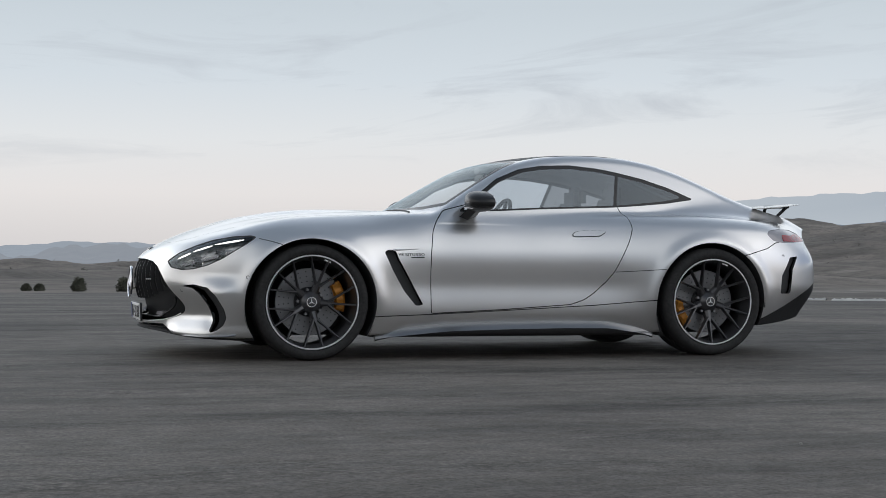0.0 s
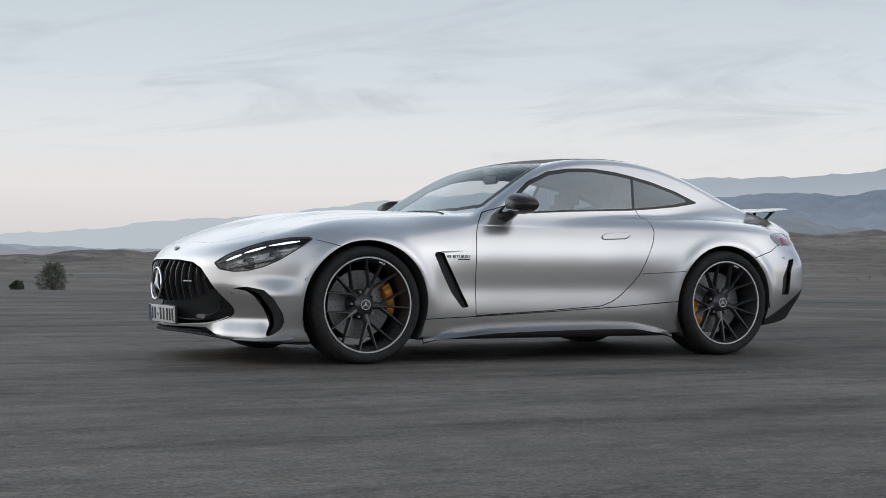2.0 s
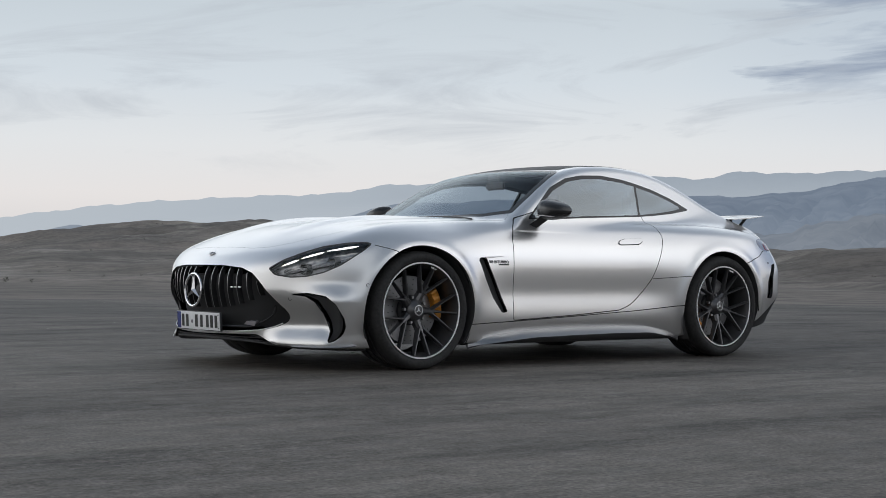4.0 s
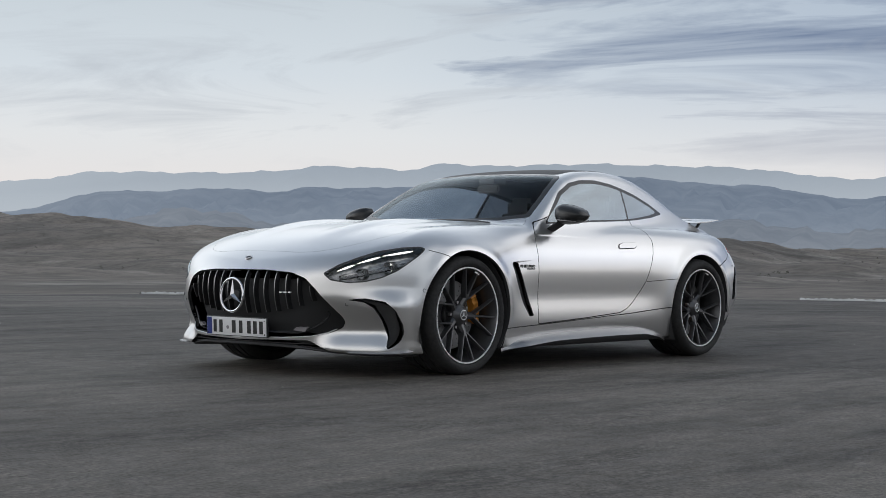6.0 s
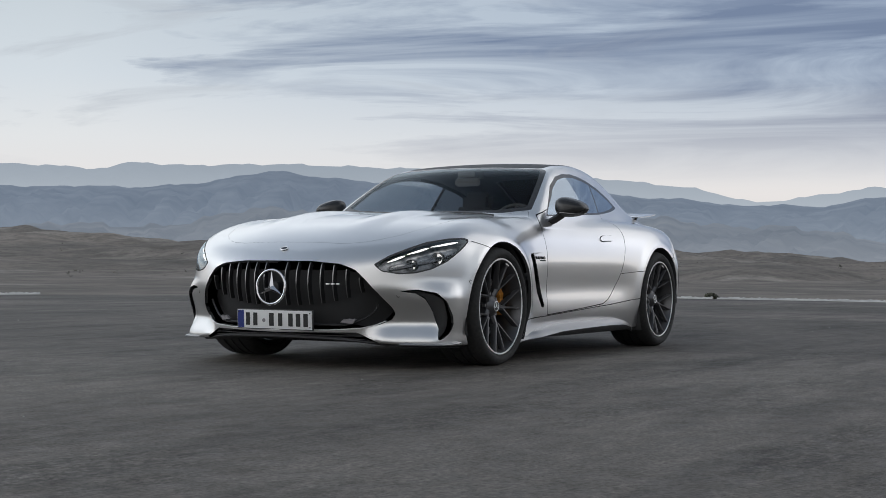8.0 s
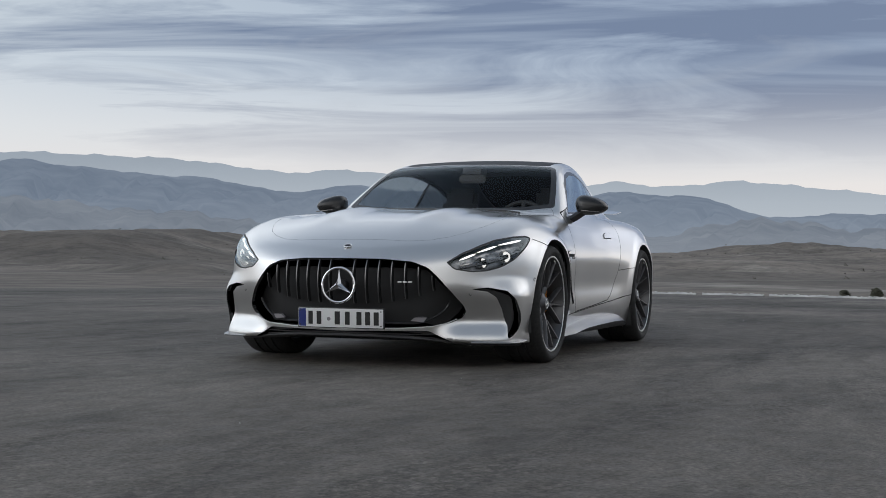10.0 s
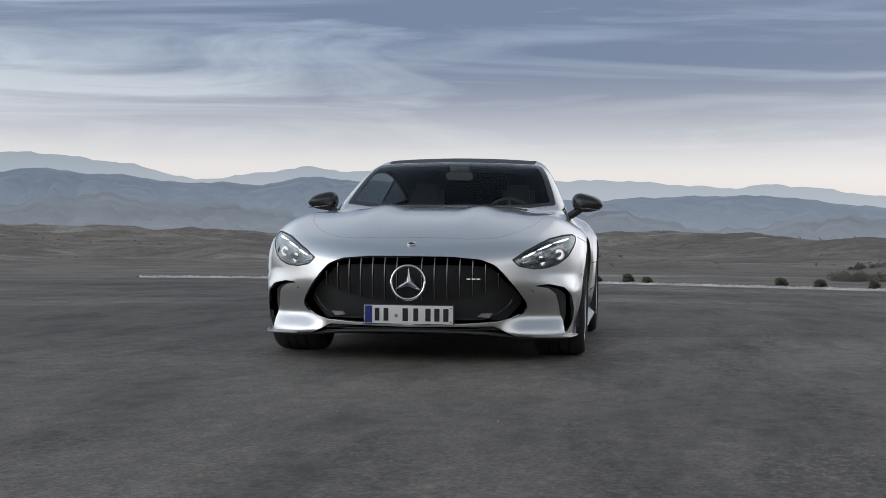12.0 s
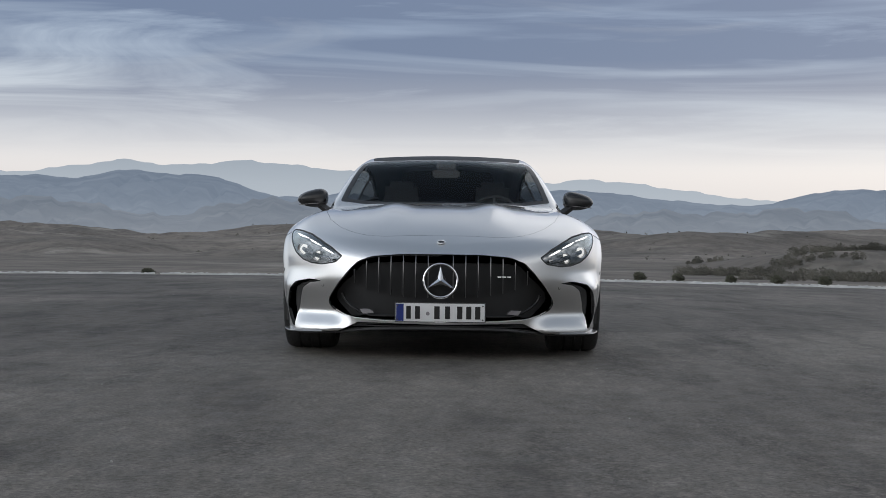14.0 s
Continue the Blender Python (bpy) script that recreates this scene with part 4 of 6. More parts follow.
for s, q in zip((-1, 1), sides(lamp_piece)):
    lamp = shell("headlamp", grown(q, -0.055), LAMP_IN, car, -0.055, "swept-back headlamp with lit daytime strips")
    shell("lamp_lens", grown(q, -0.001), LENS, lamp, 0.0, "clear lamp cover")
    rim_in = cut(q, lambda x, y, z: lamp_o((x + y) * 0.7071, z) + 0.007)[1]
    shell("lamp_seal", grown(rim_in, 0.0004), DARK, lamp, 0.004)
    # three lit strips under the upper edge
    for a, b in (((-1.045, 0.615), (-0.945, 0.652)), ((-0.93, 0.660), (-0.80, 0.698)), ((-0.785, 0.704), (-0.61, 0.734))):
        bm = bmesh.new()
        pts = [corner_point(a[0] + (b[0] - a[0]) * k / 6, a[1] + (b[1] - a[1]) * k / 6, s, -0.016) for k in range(7)]
        tube(bm, pts, [0.0015, 0.0036, 0.0050, 0.0058, 0.0058, 0.0050, 0.0018], 8, flat=1.0)
        part("daytime_strip", bm, GLOW, lamp, "lit white daytime strip")
    # two round projectors in dark bezels and a stepped bezel below
    for e, z, r in ((-0.915, 0.602, 0.030), (-0.755, 0.640, 0.032)):
        c = corner_point(e, z, s, -0.024)
        n = Vector((-0.80, 0.55 * s, 0.05)).normalized()
        m = Matrix.Translation(c) @ n.to_track_quat("Z", "Y").to_matrix().to_4x4()
        # a projector lens in a cup that opens forwards
        fm = Matrix.Translation(c + Vector((0.012, 0, 0))) @ Vector((-1, 0.12 * s, 0.0)).to_track_quat("Z", "Y").to_matrix().to_4x4()
        bm = bmesh.new()
        bmesh.ops.create_uvsphere(bm, u_segments=20, v_segments=10, radius=r * 0.92, matrix=fm @ Matrix.Translation((0, 0, -0.034)) @ Matrix.Diagonal((1, 1, 0.3, 1)))
        part("projector_lens", bm, LIT, lamp, "round lit projector lens deep in its cup")
        bm = bmesh.new()
        rings = [[bm.verts.new(fm @ Vector((q * math.cos(a), q * math.sin(a), h))) for a in np.linspace(0, 6.2832, 28, endpoint=False)] for q, h in ((r * 0.92, -0.034), (r * 1.04, 0.012), (r * 1.12, 0.012), (r * 1.1, -0.034))]
        for p0, p1 in zip(rings, rings[1:]):
            for j in range(28):
                bm.faces.new((p0[j], p0[(j + 1) % 28], p1[(j + 1) % 28], p1[j]))
        bmesh.ops.recalc_face_normals(bm, faces=bm.faces)
        part("projector_ring", bm, FIN, lamp)
    bm = bmesh.new()
    pts = [corner_point(-1.03 + 0.40 * k / 10, 0.583 + 0.085 * (k / 10) ** 1.1, s, -0.040) for k in range(11)]
    tube(bm, pts, 0.007, 6, flat=2.0)
    part("lamp_bezel", bm, SMOKE, lamp)

for q in sides(tail_piece):
    red, clear = cut(q, lambda x, y, z: np.maximum(np.abs(z - 0.782 + (x - 1.95) * 0.03) - 0.022 - 0.012 * step(x, 2.02, 2.1), 1.93 - x))
    lamp = shell("tail_lamp", grown(clear, -0.002), PALE, car, 0.015, "slim wraparound tail lamp with a red strip")
    shell("red_strip", grown(red, 0.001), RED, lamp, 0.01)

# upright slats behind the mouth, reaching up to its upper edge
TOPZ = curve([0.0, 0.228, 0.394, 0.477, 0.53, 0.6], [0.607, 0.606, 0.588, 0.553, 0.50, 0.40], 0.02)
for k in range(-7, 8):
    if k == 0:
        continue
    y = k * 0.0725
    bm = bmesh.new()
    top, bot = float(TOPZ(abs(y))), 0.36 + 0.10 * (abs(y) / 0.55) ** 3
    rows = []
    for t in np.linspace(0, 1, 12):
        z = bot + (top - bot) * t
        p = on_skin(-2.3, y, z, 0)
        x = p.x + 0.014 + 0.030 * (1 - t) ** 1.5
        w = 0.0055
        rows.append([bm.verts.new((x + dx, y + dy, z)) for dx, dy in ((0, -w * 0.5), (0, w * 0.5), (0.005, w * 0.8), (0.034, w * 0.8), (0.034, -w * 0.8), (0.005, -w * 0.8))])
    for p, q in zip(rows, rows[1:]):
        for j in range(6):
            bm.faces.new((p[j], p[(j + 1) % 6], q[(j + 1) % 6], q[j])).material_index = 1 if j == 0 else 0
    bm.faces.new(rows[0][::-1]), bm.faces.new(rows[-1])
    bmesh.ops.recalc_face_normals(bm, faces=bm.faces)
    part("grille_slat", bm, [BLACK, SLAT_EDGE], grille)
# the frame inside the mouth, and the bright line under it
bm = bmesh.new()
arc = [(0.30 + 0.20 * math.sin(a) * 0.9, 0.60 * math.cos(a)) for a in np.linspace(math.pi, 2 * math.pi, 33)]
tube(bm, [on_skin(-2.3, y, max(z + 0.07, 0.245), 0, -0.030) for z, y in arc], 0.007, 8)
part("grille_frame", bm, BLACK, grille)
bm = bmesh.new()
lower_edge = [(y, np.interp(abs(y), [0, 0.332, 0.5, 0.57, 0.63], [0.222, 0.227, 0.238, 0.256, 0.287])) for y in np.linspace(-0.62, 0.62, 61)]
tube(bm, [on_skin(-2.3, y, z - 0.002, 0, 0.001) for y, z in lower_edge], 0.0035, 6)
part("grille_trim", bm, SILVER, grille, "thin bright line along the lower edge")
for s in (-1, 1):
    bm = bmesh.new()
    a = [on_skin(-2.2, s * y, z, 0, -0.022) for y, z in ((0.395, 0.262), (0.465, 0.254), (0.485, 0.281), (0.42, 0.281))]
    b = [p + Vector((0.02, 0, 0.004)) for p in a]
    va, vb = [bm.verts.new(p) for p in a], [bm.verts.new(p) for p in b]
    bm.faces.new(va), bm.faces.new(vb[::-1])
    for i in range(4):
        bm.faces.new((va[i], vb[i], vb[(i + 1) % 4], va[(i + 1) % 4]))
    bmesh.ops.recalc_face_normals(bm, faces=bm.faces)
    part("grille_reflector", bm, PALE, grille, "small pale wedge in the grille", smooth=False)
badge_at = on_skin(-2.3, 0, 0.463, 0)
emblem(grille, Vector((min(badge_at.x, -2.306), 0, 0.463)), 0.097, (-1, 0, 0.04), CHROME)
bm = bmesh.new()
tube(bm, [Vector((-2.31, 0, 0.463)), Vector((-2.25, 0, 0.463))], 0.03, 16)
part("emblem_stem", bm, SATIN, grille)
bm = bmesh.new()
for k in range(3):
    p = on_skin(-2.3, -0.345 - k * 0.028, 0.487, 0, -0.012)
    box(bm, (p.x - 0.004, p.y - 0.011, p.z - 0.004), (p.x + 0.004, p.y + 0.011, p.z + 0.004), 0.001)
part("grille_badge", bm, SILVER, grille, "row of small silver bars", smooth=False)

# number plate: white, with a blue field and plain bars
plate = new("number_plate")
plate.parent = car
plate.matrix_basis = Matrix.Translation((-2.300, 0, 0.277)) @ Matrix.Rotation(radians(-3), 4, "Y")
bm = bmesh.new()
box(bm, (-0.004, -0.264, -0.058), (0.010, 0.264, 0.058), 0.004)
part("plate_holder", bm, SATIN, plate)
bm = bmesh.new()
box(bm, (-0.007, -0.258, -0.053), (-0.003, 0.258, 0.053), 0.0015)
part("plate_face", bm, WHITE, plate, "white plate with dark bars")
bm = bmesh.new()
box(bm, (-0.0085, 0.212, -0.05), (-0.0065, 0.255, 0.05))
part("plate_field", bm, BLUE, plate, "blue end field", smooth=False)
for a, w in ((0.197, 0.034), (0.146, 0.036), (0.035, 0.040), (-0.028, 0.036), (-0.098, 0.038), (-0.150, 0.038), (-0.202, 0.038)):
    bm = bmesh.new()
    box(bm, (-0.009, a - w * 0.8, -0.037), (-0.0068, a, 0.037), 0.0008)
    part("plate_bar", bm, INK, plate, smooth=False)
bm = bmesh.new()
bmesh.ops.create_cone(bm, cap_ends=True, segments=20, radius1=0.011, radius2=0.011, depth=0.002, matrix=Matrix.Translation((-0.0078, 0.072, -0.006)) @ Matrix.Rotation(radians(90), 4, "Y"))
part("plate_seal", bm, PALE, plate, smooth=False)
for z in (-0.040, 0.040):
    for y in (0.247, -0.247):
        bm = bmesh.new()
        bmesh.ops.create_cone(bm, cap_ends=True, segments=10, radius1=0.004, radius2=0.003, depth=0.003, matrix=Matrix.Translation((-0.009, y, z)) @ Matrix.Rotation(radians(90), 4, "Y"))
        part("plate_screw", bm, SMOKE, plate)
# bonnet badge and parking sensors
p = on_skin(-2.212, 0, 0.7, 2, 0.003)
bm = bmesh.new()
bmesh.ops.create_uvsphere(bm, u_segments=24, v_segments=10, radius=1, matrix=Matrix.Translation(p) @ Matrix.Rotation(radians(-32), 4, "Y") @ Matrix.Diagonal((0.0165, 0.0215, 0.008, 1)))
badge = part("bonnet_badge", bm, FIN, car, "small round silver badge")
m = Matrix.Translation(p) @ Matrix.Rotation(radians(-30), 4, "Y")
bm = bmesh.new()
tube(bm, [m @ Vector((0.0175 * math.cos(a), 0.0225 * math.sin(a), 0.003)) for a in np.linspace(0, 6.2832, 28, endpoint=False)], 0.0035, 8, True)
part("badge_ring", bm, SILVER, badge)
for s in (-1, 1):
    for p, n in ((corner_point(-0.988, 0.424, s, 0.0), (-0.75, 0.66 * s, 0)), (on_skin(-1.742, s * 0.9, 0.505, 1), (-0.2, s, 0)), (on_skin(1.90, s * 0.8, 0.66, 1), (0.3, s, 0))):
        bm = bmesh.new()
        m = Matrix.Translation(p) @ Vector(n).to_track_quat("Z", "Y").to_matrix().to_4x4()
        tube(bm, [m @ Vector((0.0095 * math.cos(a), 0.0095 * math.sin(a), 0)) for a in np.linspace(0, 6.2832, 20, endpoint=False)], 0.0016, 6, True)
        part("parking_sensor", bm, SATIN, car)

# lettering on the wings
for s in (-1, 1):
    fc = bpy.data.curves.new("lettering", "FONT")
    fc.body, fc.size, fc.extrude, fc.space_character = "V8 BITURBO", 0.027, 0.0012, 1.12
    tmp = bpy.data.objects.new("tmp", fc)
    scene.collection.objects.link(tmp)
    me = bpy.data.meshes.new_from_object(tmp.evaluated_get(bpy.context.evaluated_depsgraph_get()))
    bpy.data.objects.remove(tmp)
    bm = bmesh.new()
    bm.from_mesh(me)
    wide = max(v.co.x for v in bm.verts)
    for v in bm.verts:
        x = -0.800 + v.co.x * 0.172 / wide if s < 0 else -0.628 - v.co.x * 0.172 / wide
        v.co = on_skin(x, s * 0.9, 0.640 + v.co.y, 1) + Vector((0, s * (0.0015 + v.co.z), 0))
    part("wing_lettering", bm, DARK, car, "dark raised lettering", smooth=False)
    bm = bmesh.new()
    tube(bm, [on_skin(x, s * 0.9, 0.632, 1, 0.001) for x in np.linspace(-0.715, -0.630, 8)], 0.004, 6)
    part("wing_badge_bar", bm, DARK, car)
    # bright fillet at the head of the vent
    bm = bmesh.new()
    tube(bm, [on_skin(x, s * 0.9, 0.674 + 0.010 * t, 1, 0.0015) for t, x in zip(np.linspace(0, 1, 10), np.linspace(-0.835, -0.67, 10))], np.linspace(0.006, 0.001, 10), 6)
    part("vent_blade", bm, PAINT, car)


# ---- mirrors, skirts, splitter, wing ----
def mirror_field(x, y, z):
    v = (y - 0.945) / 0.108
    tall = 0.062 - 0.018 * np.clip(v, -1, 1)
    u, w = (x + 0.262) / 0.105, (z - 0.986 + 0.008 * v) / tall
    f = ((np.abs(u) ** 2.4 + np.abs(v) ** 2.6 + np.abs(w) ** 2.3) ** (1 / 2.4) - 1) * 0.07
    return smax(f, (x + 0.205) - 0.02 * v, 0.018)


CAP = net_of(mirror_field, (-0.40, 0.82, 0.89), (-0.15, 1.08, 1.07), 0.008)
for s in (-1, 1):
    V_, N_, T_ = CAP
    k = np.array([1, s, 1.0])
    both = (V_ * k, N_ * k, T_ if s > 0 else T_[:, ::-1])
    glass_p, cap_p = cut(both, lambda x, y, z: np.maximum(-0.222 + 0.02 * (y - 0.945) / 0.108 - x, -1.0))
    under, cap_p = cut(cap_p, lambda x, y, z: np.maximum(z - 0.950 + 0.10 * (y - 0.945), -9.0))
    mir = shell("door_mirror", cap_p, BLACK, car, 0.004, "gloss black door mirror on a slim arm")
    shell("mirror_base", under, SATIN, mir, 0.004)
    shell("mirror_glass", glass_p, CHROME, mir, 0.002, "mirror glass")
    bm = bmesh.new()
    rows = []
    for t, y, z, a, b in ((0, 0.775, 0.868, -0.39, -0.265), (0.4, 0.835, 0.900, -0.365, -0.255), (0.75, 0.875, 0.928, -0.345, -0.245), (1, 0.905, 0.955, -0.335, -0.24)):
        rows.append([bm.verts.new((x, s * (y + dy), z + dz)) for x, dy, dz in ((a, 0.0, 0.0), ((a + b) / 2, -0.018, 0.020), (b, 0.0, 0.004), ((a + b) / 2, 0.022, -0.016))])
    for p, q in zip(rows, rows[1:]):
        for j in range(4):
            bm.faces.new((p[j], p[(j + 1) % 4], q[(j + 1) % 4], q[j]))
    bm.faces.new(rows[0]), bm.faces.new(rows[-1])
    bmesh.ops.subdivide_edges(bm, edges=bm.edges[:], cuts=2, smooth=0.6, use_grid_fill=True)
    bmesh.ops.recalc_face_normals(bm, faces=bm.faces)
    part("mirror_arm", bm, SATIN, mir)
    bm = bmesh.new()
    tube(bm, [Vector((-0.368 + 0.02 * t * t, s * (0.90 + 0.135 * t), 0.951 - 0.012 * t)) for t in np.linspace(0, 1, 8)], 0.0035, 6)
    part("mirror_indicator", bm, SMOKE, mir)

SKIRT = curve([-0.93, -0.75, -0.46, -0.09, 0.29, 0.60, 0.80, 0.93], [0.150, 0.193, 0.217, 0.226, 0.231, 0.229, 0.196, 0.156], 0.03)
for s in (-1, 1):
    xs = np.linspace(-0.94, 0.935, 60)
    zt = SKIRT(xs)
    bow = 0.012 * np.cos(xs * 1.5)
    end = step(0.94 - np.abs(xs), 0.0, 0.22)
    o1, o2, o3 = 0.905 + (0.020 + bow) * end, 0.905 + (0.052 + bow) * end, 0.905 + (0.064 + bow) * end
    topP = np.stack([np.stack([xs, s * y, z], -1) for y, z in ((0.885 + 0 * xs, zt + 0.004), (o1, zt - 0.002), (o2, zt - 0.018 - 0.012 * end), (o3, zt - 0.026 - 0.016 * end))])
    botP = np.stack([np.stack([xs, s * y, z], -1) for y, z in ((o3, zt - 0.0262 - 0.016 * end), (o2, np.minimum(0.150 + 0 * xs, zt - 0.035)), (0.88 + 0 * xs, 0.140 + 0 * xs), (0.84 + 0 * xs, 0.142 + 0 * xs))])
    sk = grid_mesh("side_skirt", botP if s > 0 else botP[:, ::-1], SATIN)
    sk.parent = car
    tagged(sk, "black side skirt blade")
    up = grid_mesh("skirt_top", topP if s > 0 else topP[:, ::-1], SKIRT_MAT)
    up.parent = sk

# tail pipes under the rear bumper
for s in (-1, 1):
    for y in (0.56, 0.69):
        bm = bmesh.new()
        c, ring = Vector((2.03 + 0.28 * (0.69 - y), s * y, 0.322)), []
        for dx, k in ((-0.10, 0.94), (0.05, 1.0), (0.056, 0.97), (0.05, 0.90), (-0.06, 0.88)):
            ring.append([bm.verts.new(c + Vector((dx, 0.052 * k * math.copysign(abs(math.cos(a)) ** 0.6, math.cos(a)), 0.040 * k * math.copysign(abs(math.sin(a)) ** 0.6, math.sin(a))))) for a in np.linspace(0, 6.2832, 28, endpoint=False)])
        for p, q in zip(ring, ring[1:]):
            for j in range(28):
                bm.faces.new((p[j], p[(j + 1) % 28], q[(j + 1) % 28], q[j]))
        bm.faces.new(ring[-1])
        bmesh.ops.recalc_face_normals(bm, faces=bm.faces)
        part("tail_pipe", bm, BLACK, car, "gloss black tail pipe")

# splitter blade under the nose
p = np.array([q for q in PLAN if q[0] < -1.65])
line = [(x - 0.004, y) for x, y in p] + [(-1.72, 0.93)]
line = [(x, -y) for x, y in reversed(line)] + line[1:]
bm = bmesh.new()
rows = []
for x, y in line:
    n = Vector((x + 1.2, y * 0.9)).normalized()
    rows.append([bm.verts.new((x - n.x * d, y - n.y * d, float(BOTTOM(x)) + z)) for d, z in ((0.09, 0.004), (0.062, -0.004), (0.056, -0.010), (0.066, -0.016), (0.35, -0.016))])
for a, b in zip(rows, rows[1:]):
    for j in range(4):
        bm.faces.new((a[j], a[j + 1], b[j + 1], b[j]))
bmesh.ops.recalc_face_normals(bm, faces=bm.faces)
part("front_splitter", bm, DARK, car, "black front splitter")
# a thin winglet under each corner of the lip
for s in (-1, 1):
    bm = bmesh.new()
    rings = []
    for t in np.linspace(0, 1, 19):
        p = corner_point(-0.98 + 0.36 * t, 0.170, s, 0.0)
        d = Vector((-0.71 + 0.45 * t, (0.70 + 0.2 * t) * s, 0)).normalized()
        w, z = 0.004 + 0.024 * math.sin(math.pi * min(t * 0.62, 1)) ** 1.2, 0.150 - 0.004 * t + 0.012 * t ** 6
        rings.append([bm.verts.new(Vector((p.x, p.y, h)) + d * k) for k, h in ((-0.05, z + 0.003), (w, z + 0.002), (w + 0.002, z - 0.002), (w, z - 0.006), (-0.05, z - 0.006))])
    for p, q in zip(rings, rings[1:]):
        for j in range(5):
            bm.faces.new((p[j], p[(j + 1) % 5], q[(j + 1) % 5], q[j]))
    bm.faces.new(rings[0]), bm.faces.new(rings[-1][::-1])
    bmesh.ops.recalc_face_normals(bm, faces=bm.faces)
    part("lip_winglet", bm, SKIRT_MAT, car, "thin grey winglet under the bumper corner")
# blades across the lower intake
for z in (0.165, 0.19):
    bm = bmesh.new()
    tube(bm, [on_skin(-2.2, y, z, 0, -0.012) for y in np.linspace(-0.52, 0.52, 25)], 0.004, 6)
    part("intake_blade", bm, BLACK, lower_grille)

wing = new("rear_wing")
wing.parent = car
tagged(wing, "fixed silver rear wing on black struts")
rows = []
for y in np.linspace(-0.60, 0.60, 31):
    a = abs(y) / 0.60
    x0, x1 = 1.945 - 0.10 * a ** 2, 2.275 - 0.075 * a ** 2.2
    z0, z1 = 1.000 - 0.012 * a ** 3, 1.030 - 0.010 * a ** 4
    ring = []
    for t, h in ((0, 0), (0.06, 0.5), (0.25, 1.0), (0.6, 0.85), (0.92, 0.5), (1.0, 0.35), (1.0, -0.1), (0.9, -0.25), (0.5, -0.45), (0.1, -0.35)):
        ring.append((x0 + (x1 - x0) * t, y, z0 + (z1 - z0) * t ** 1.6 + h * 0.013 * (1 - 0.6 * a ** 8)))
    rows.append(ring)
bm = bmesh.new()
vs = [[bm.verts.new(q) for q in r] for r in rows]
for a, b in zip(vs, vs[1:]):
    for j in range(10):
        bm.faces.new((a[j], a[(j + 1) % 10], b[(j + 1) % 10], b[j]))
bm.faces.new(vs[0]), bm.faces.new(vs[-1])
bmesh.ops.recalc_face_normals(bm, faces=bm.faces)
part("wing_blade", bm, PAINT, wing)
for s in (-1, 1):
    bm = bmesh.new()
    y = s * 0.44
    for a, b in (((2.02, 1.004), (2.00, 0.945)), ((2.19, 1.012), (2.09, 0.925)), ((1.97, 0.955), (2.12, 0.905)), ((2.01, 1.004), (2.20, 1.014))):
        tube(bm, [Vector((a[0], y, a[1])), Vector(((a[0] + b[0]) / 2, y, (a[1] + b[1]) / 2)), Vector((b[0], y, b[1]))], [0.012, 0.011, 0.014], 8, flat=1.0)
    part("wing_strut", bm, SATIN, wing)

# wipers at the foot of the windscreen
for y0, y1 in ((0.42, 0.02), (-0.15, -0.55)):
    bm = bmesh.new()
    tube(bm, [on_skin(-0.69 + 0.17 * y * y + 0.03 * (1 - abs(t - 0.5)), y, 1.0, 2, 0.002) for t, y in ((t, y0 + (y1 - y0) * t) for t in np.linspace(0, 1, 9))], 0.006, 6)
    part("wiper", bm, SATIN, car)

# ---- cabin ----
def cushion(bm, lo, hi, bev):
    box(bm, lo, hi)
    bmesh.ops.bevel(bm, geom=bm.edges[:], offset=bev, segments=4, affect="EDGES")


for s in (-1, 1):
    seat = new("bucket_seat")
    seat.parent = car
    seat.matrix_basis = Matrix.Translation((0.42, s * 0.36, 0.34))
    tagged(seat, "black leather bucket seat")
    bm = bmesh.new()
    cushion(bm, (-0.28, -0.25, 0.0), (0.26, 0.25, 0.16), 0.05)
    part("seat_cushion", bm, CLOTH, seat)
    bm = bmesh.new()
    cushion(bm, (-0.07, -0.24, 0.0), (0.07, 0.24, 0.60), 0.05)
    for v in bm.verts:
        v.co.y *= 1.0 - 0.30 * max(v.co.z - 0.3, 0) / 0.3
        v.co.x += 0.22 + v.co.z * 0.36
        v.co.z += 0.10
    part("seat_back", bm, CLOTH, seat)
    bm = bmesh.new()
    cushion(bm, (0.43, -0.13, 0.66), (0.53, 0.13, 0.82), 0.04)
    part("head_rest", bm, CLOTH, seat)
bm = bmesh.new()
cushion(bm, (-0.50, -0.72, 0.55), (-0.06, 0.72, 0.885), 0.06)
part("dashboard", bm, CLOTH, car, "black dashboard")
bm = bmesh.new()
m = Matrix.Translation((0.04, -0.36, 0.86)) @ Matrix.Rotation(radians(-66), 4, "Y")
tube(bm, [m @ Vector((0.178 * math.cos(a), 0.178 * math.sin(a), 0)) for a in np.linspace(0, 6.2832, 40, endpoint=False)], 0.014, 10, True)
for a in (0, math.pi, -math.pi / 2):
    tube(bm, [m @ Vector((0.04 * math.cos(a), 0.04 * math.sin(a), -0.02)), m @ Vector((0.175 * math.cos(a), 0.175 * math.sin(a), 0))], 0.014, 8)
bmesh.ops.create_uvsphere(bm, u_segments=16, v_segments=8, radius=0.06, matrix=m @ Matrix.Diagonal((1, 1, 0.4, 1)))
part("steering_wheel", bm, CLOTH, car, "black three-spoke steering wheel")
bm = bmesh.new()
cushion(bm, (0.03, -0.10, 1.155), (0.055, 0.10, 1.215), 0.012)
box(bm, (0.02, -0.07, 1.215), (0.16, 0.07, 1.262), 0.01)
part("inside_mirror", bm, SATIN, car)
bm = bmesh.new()
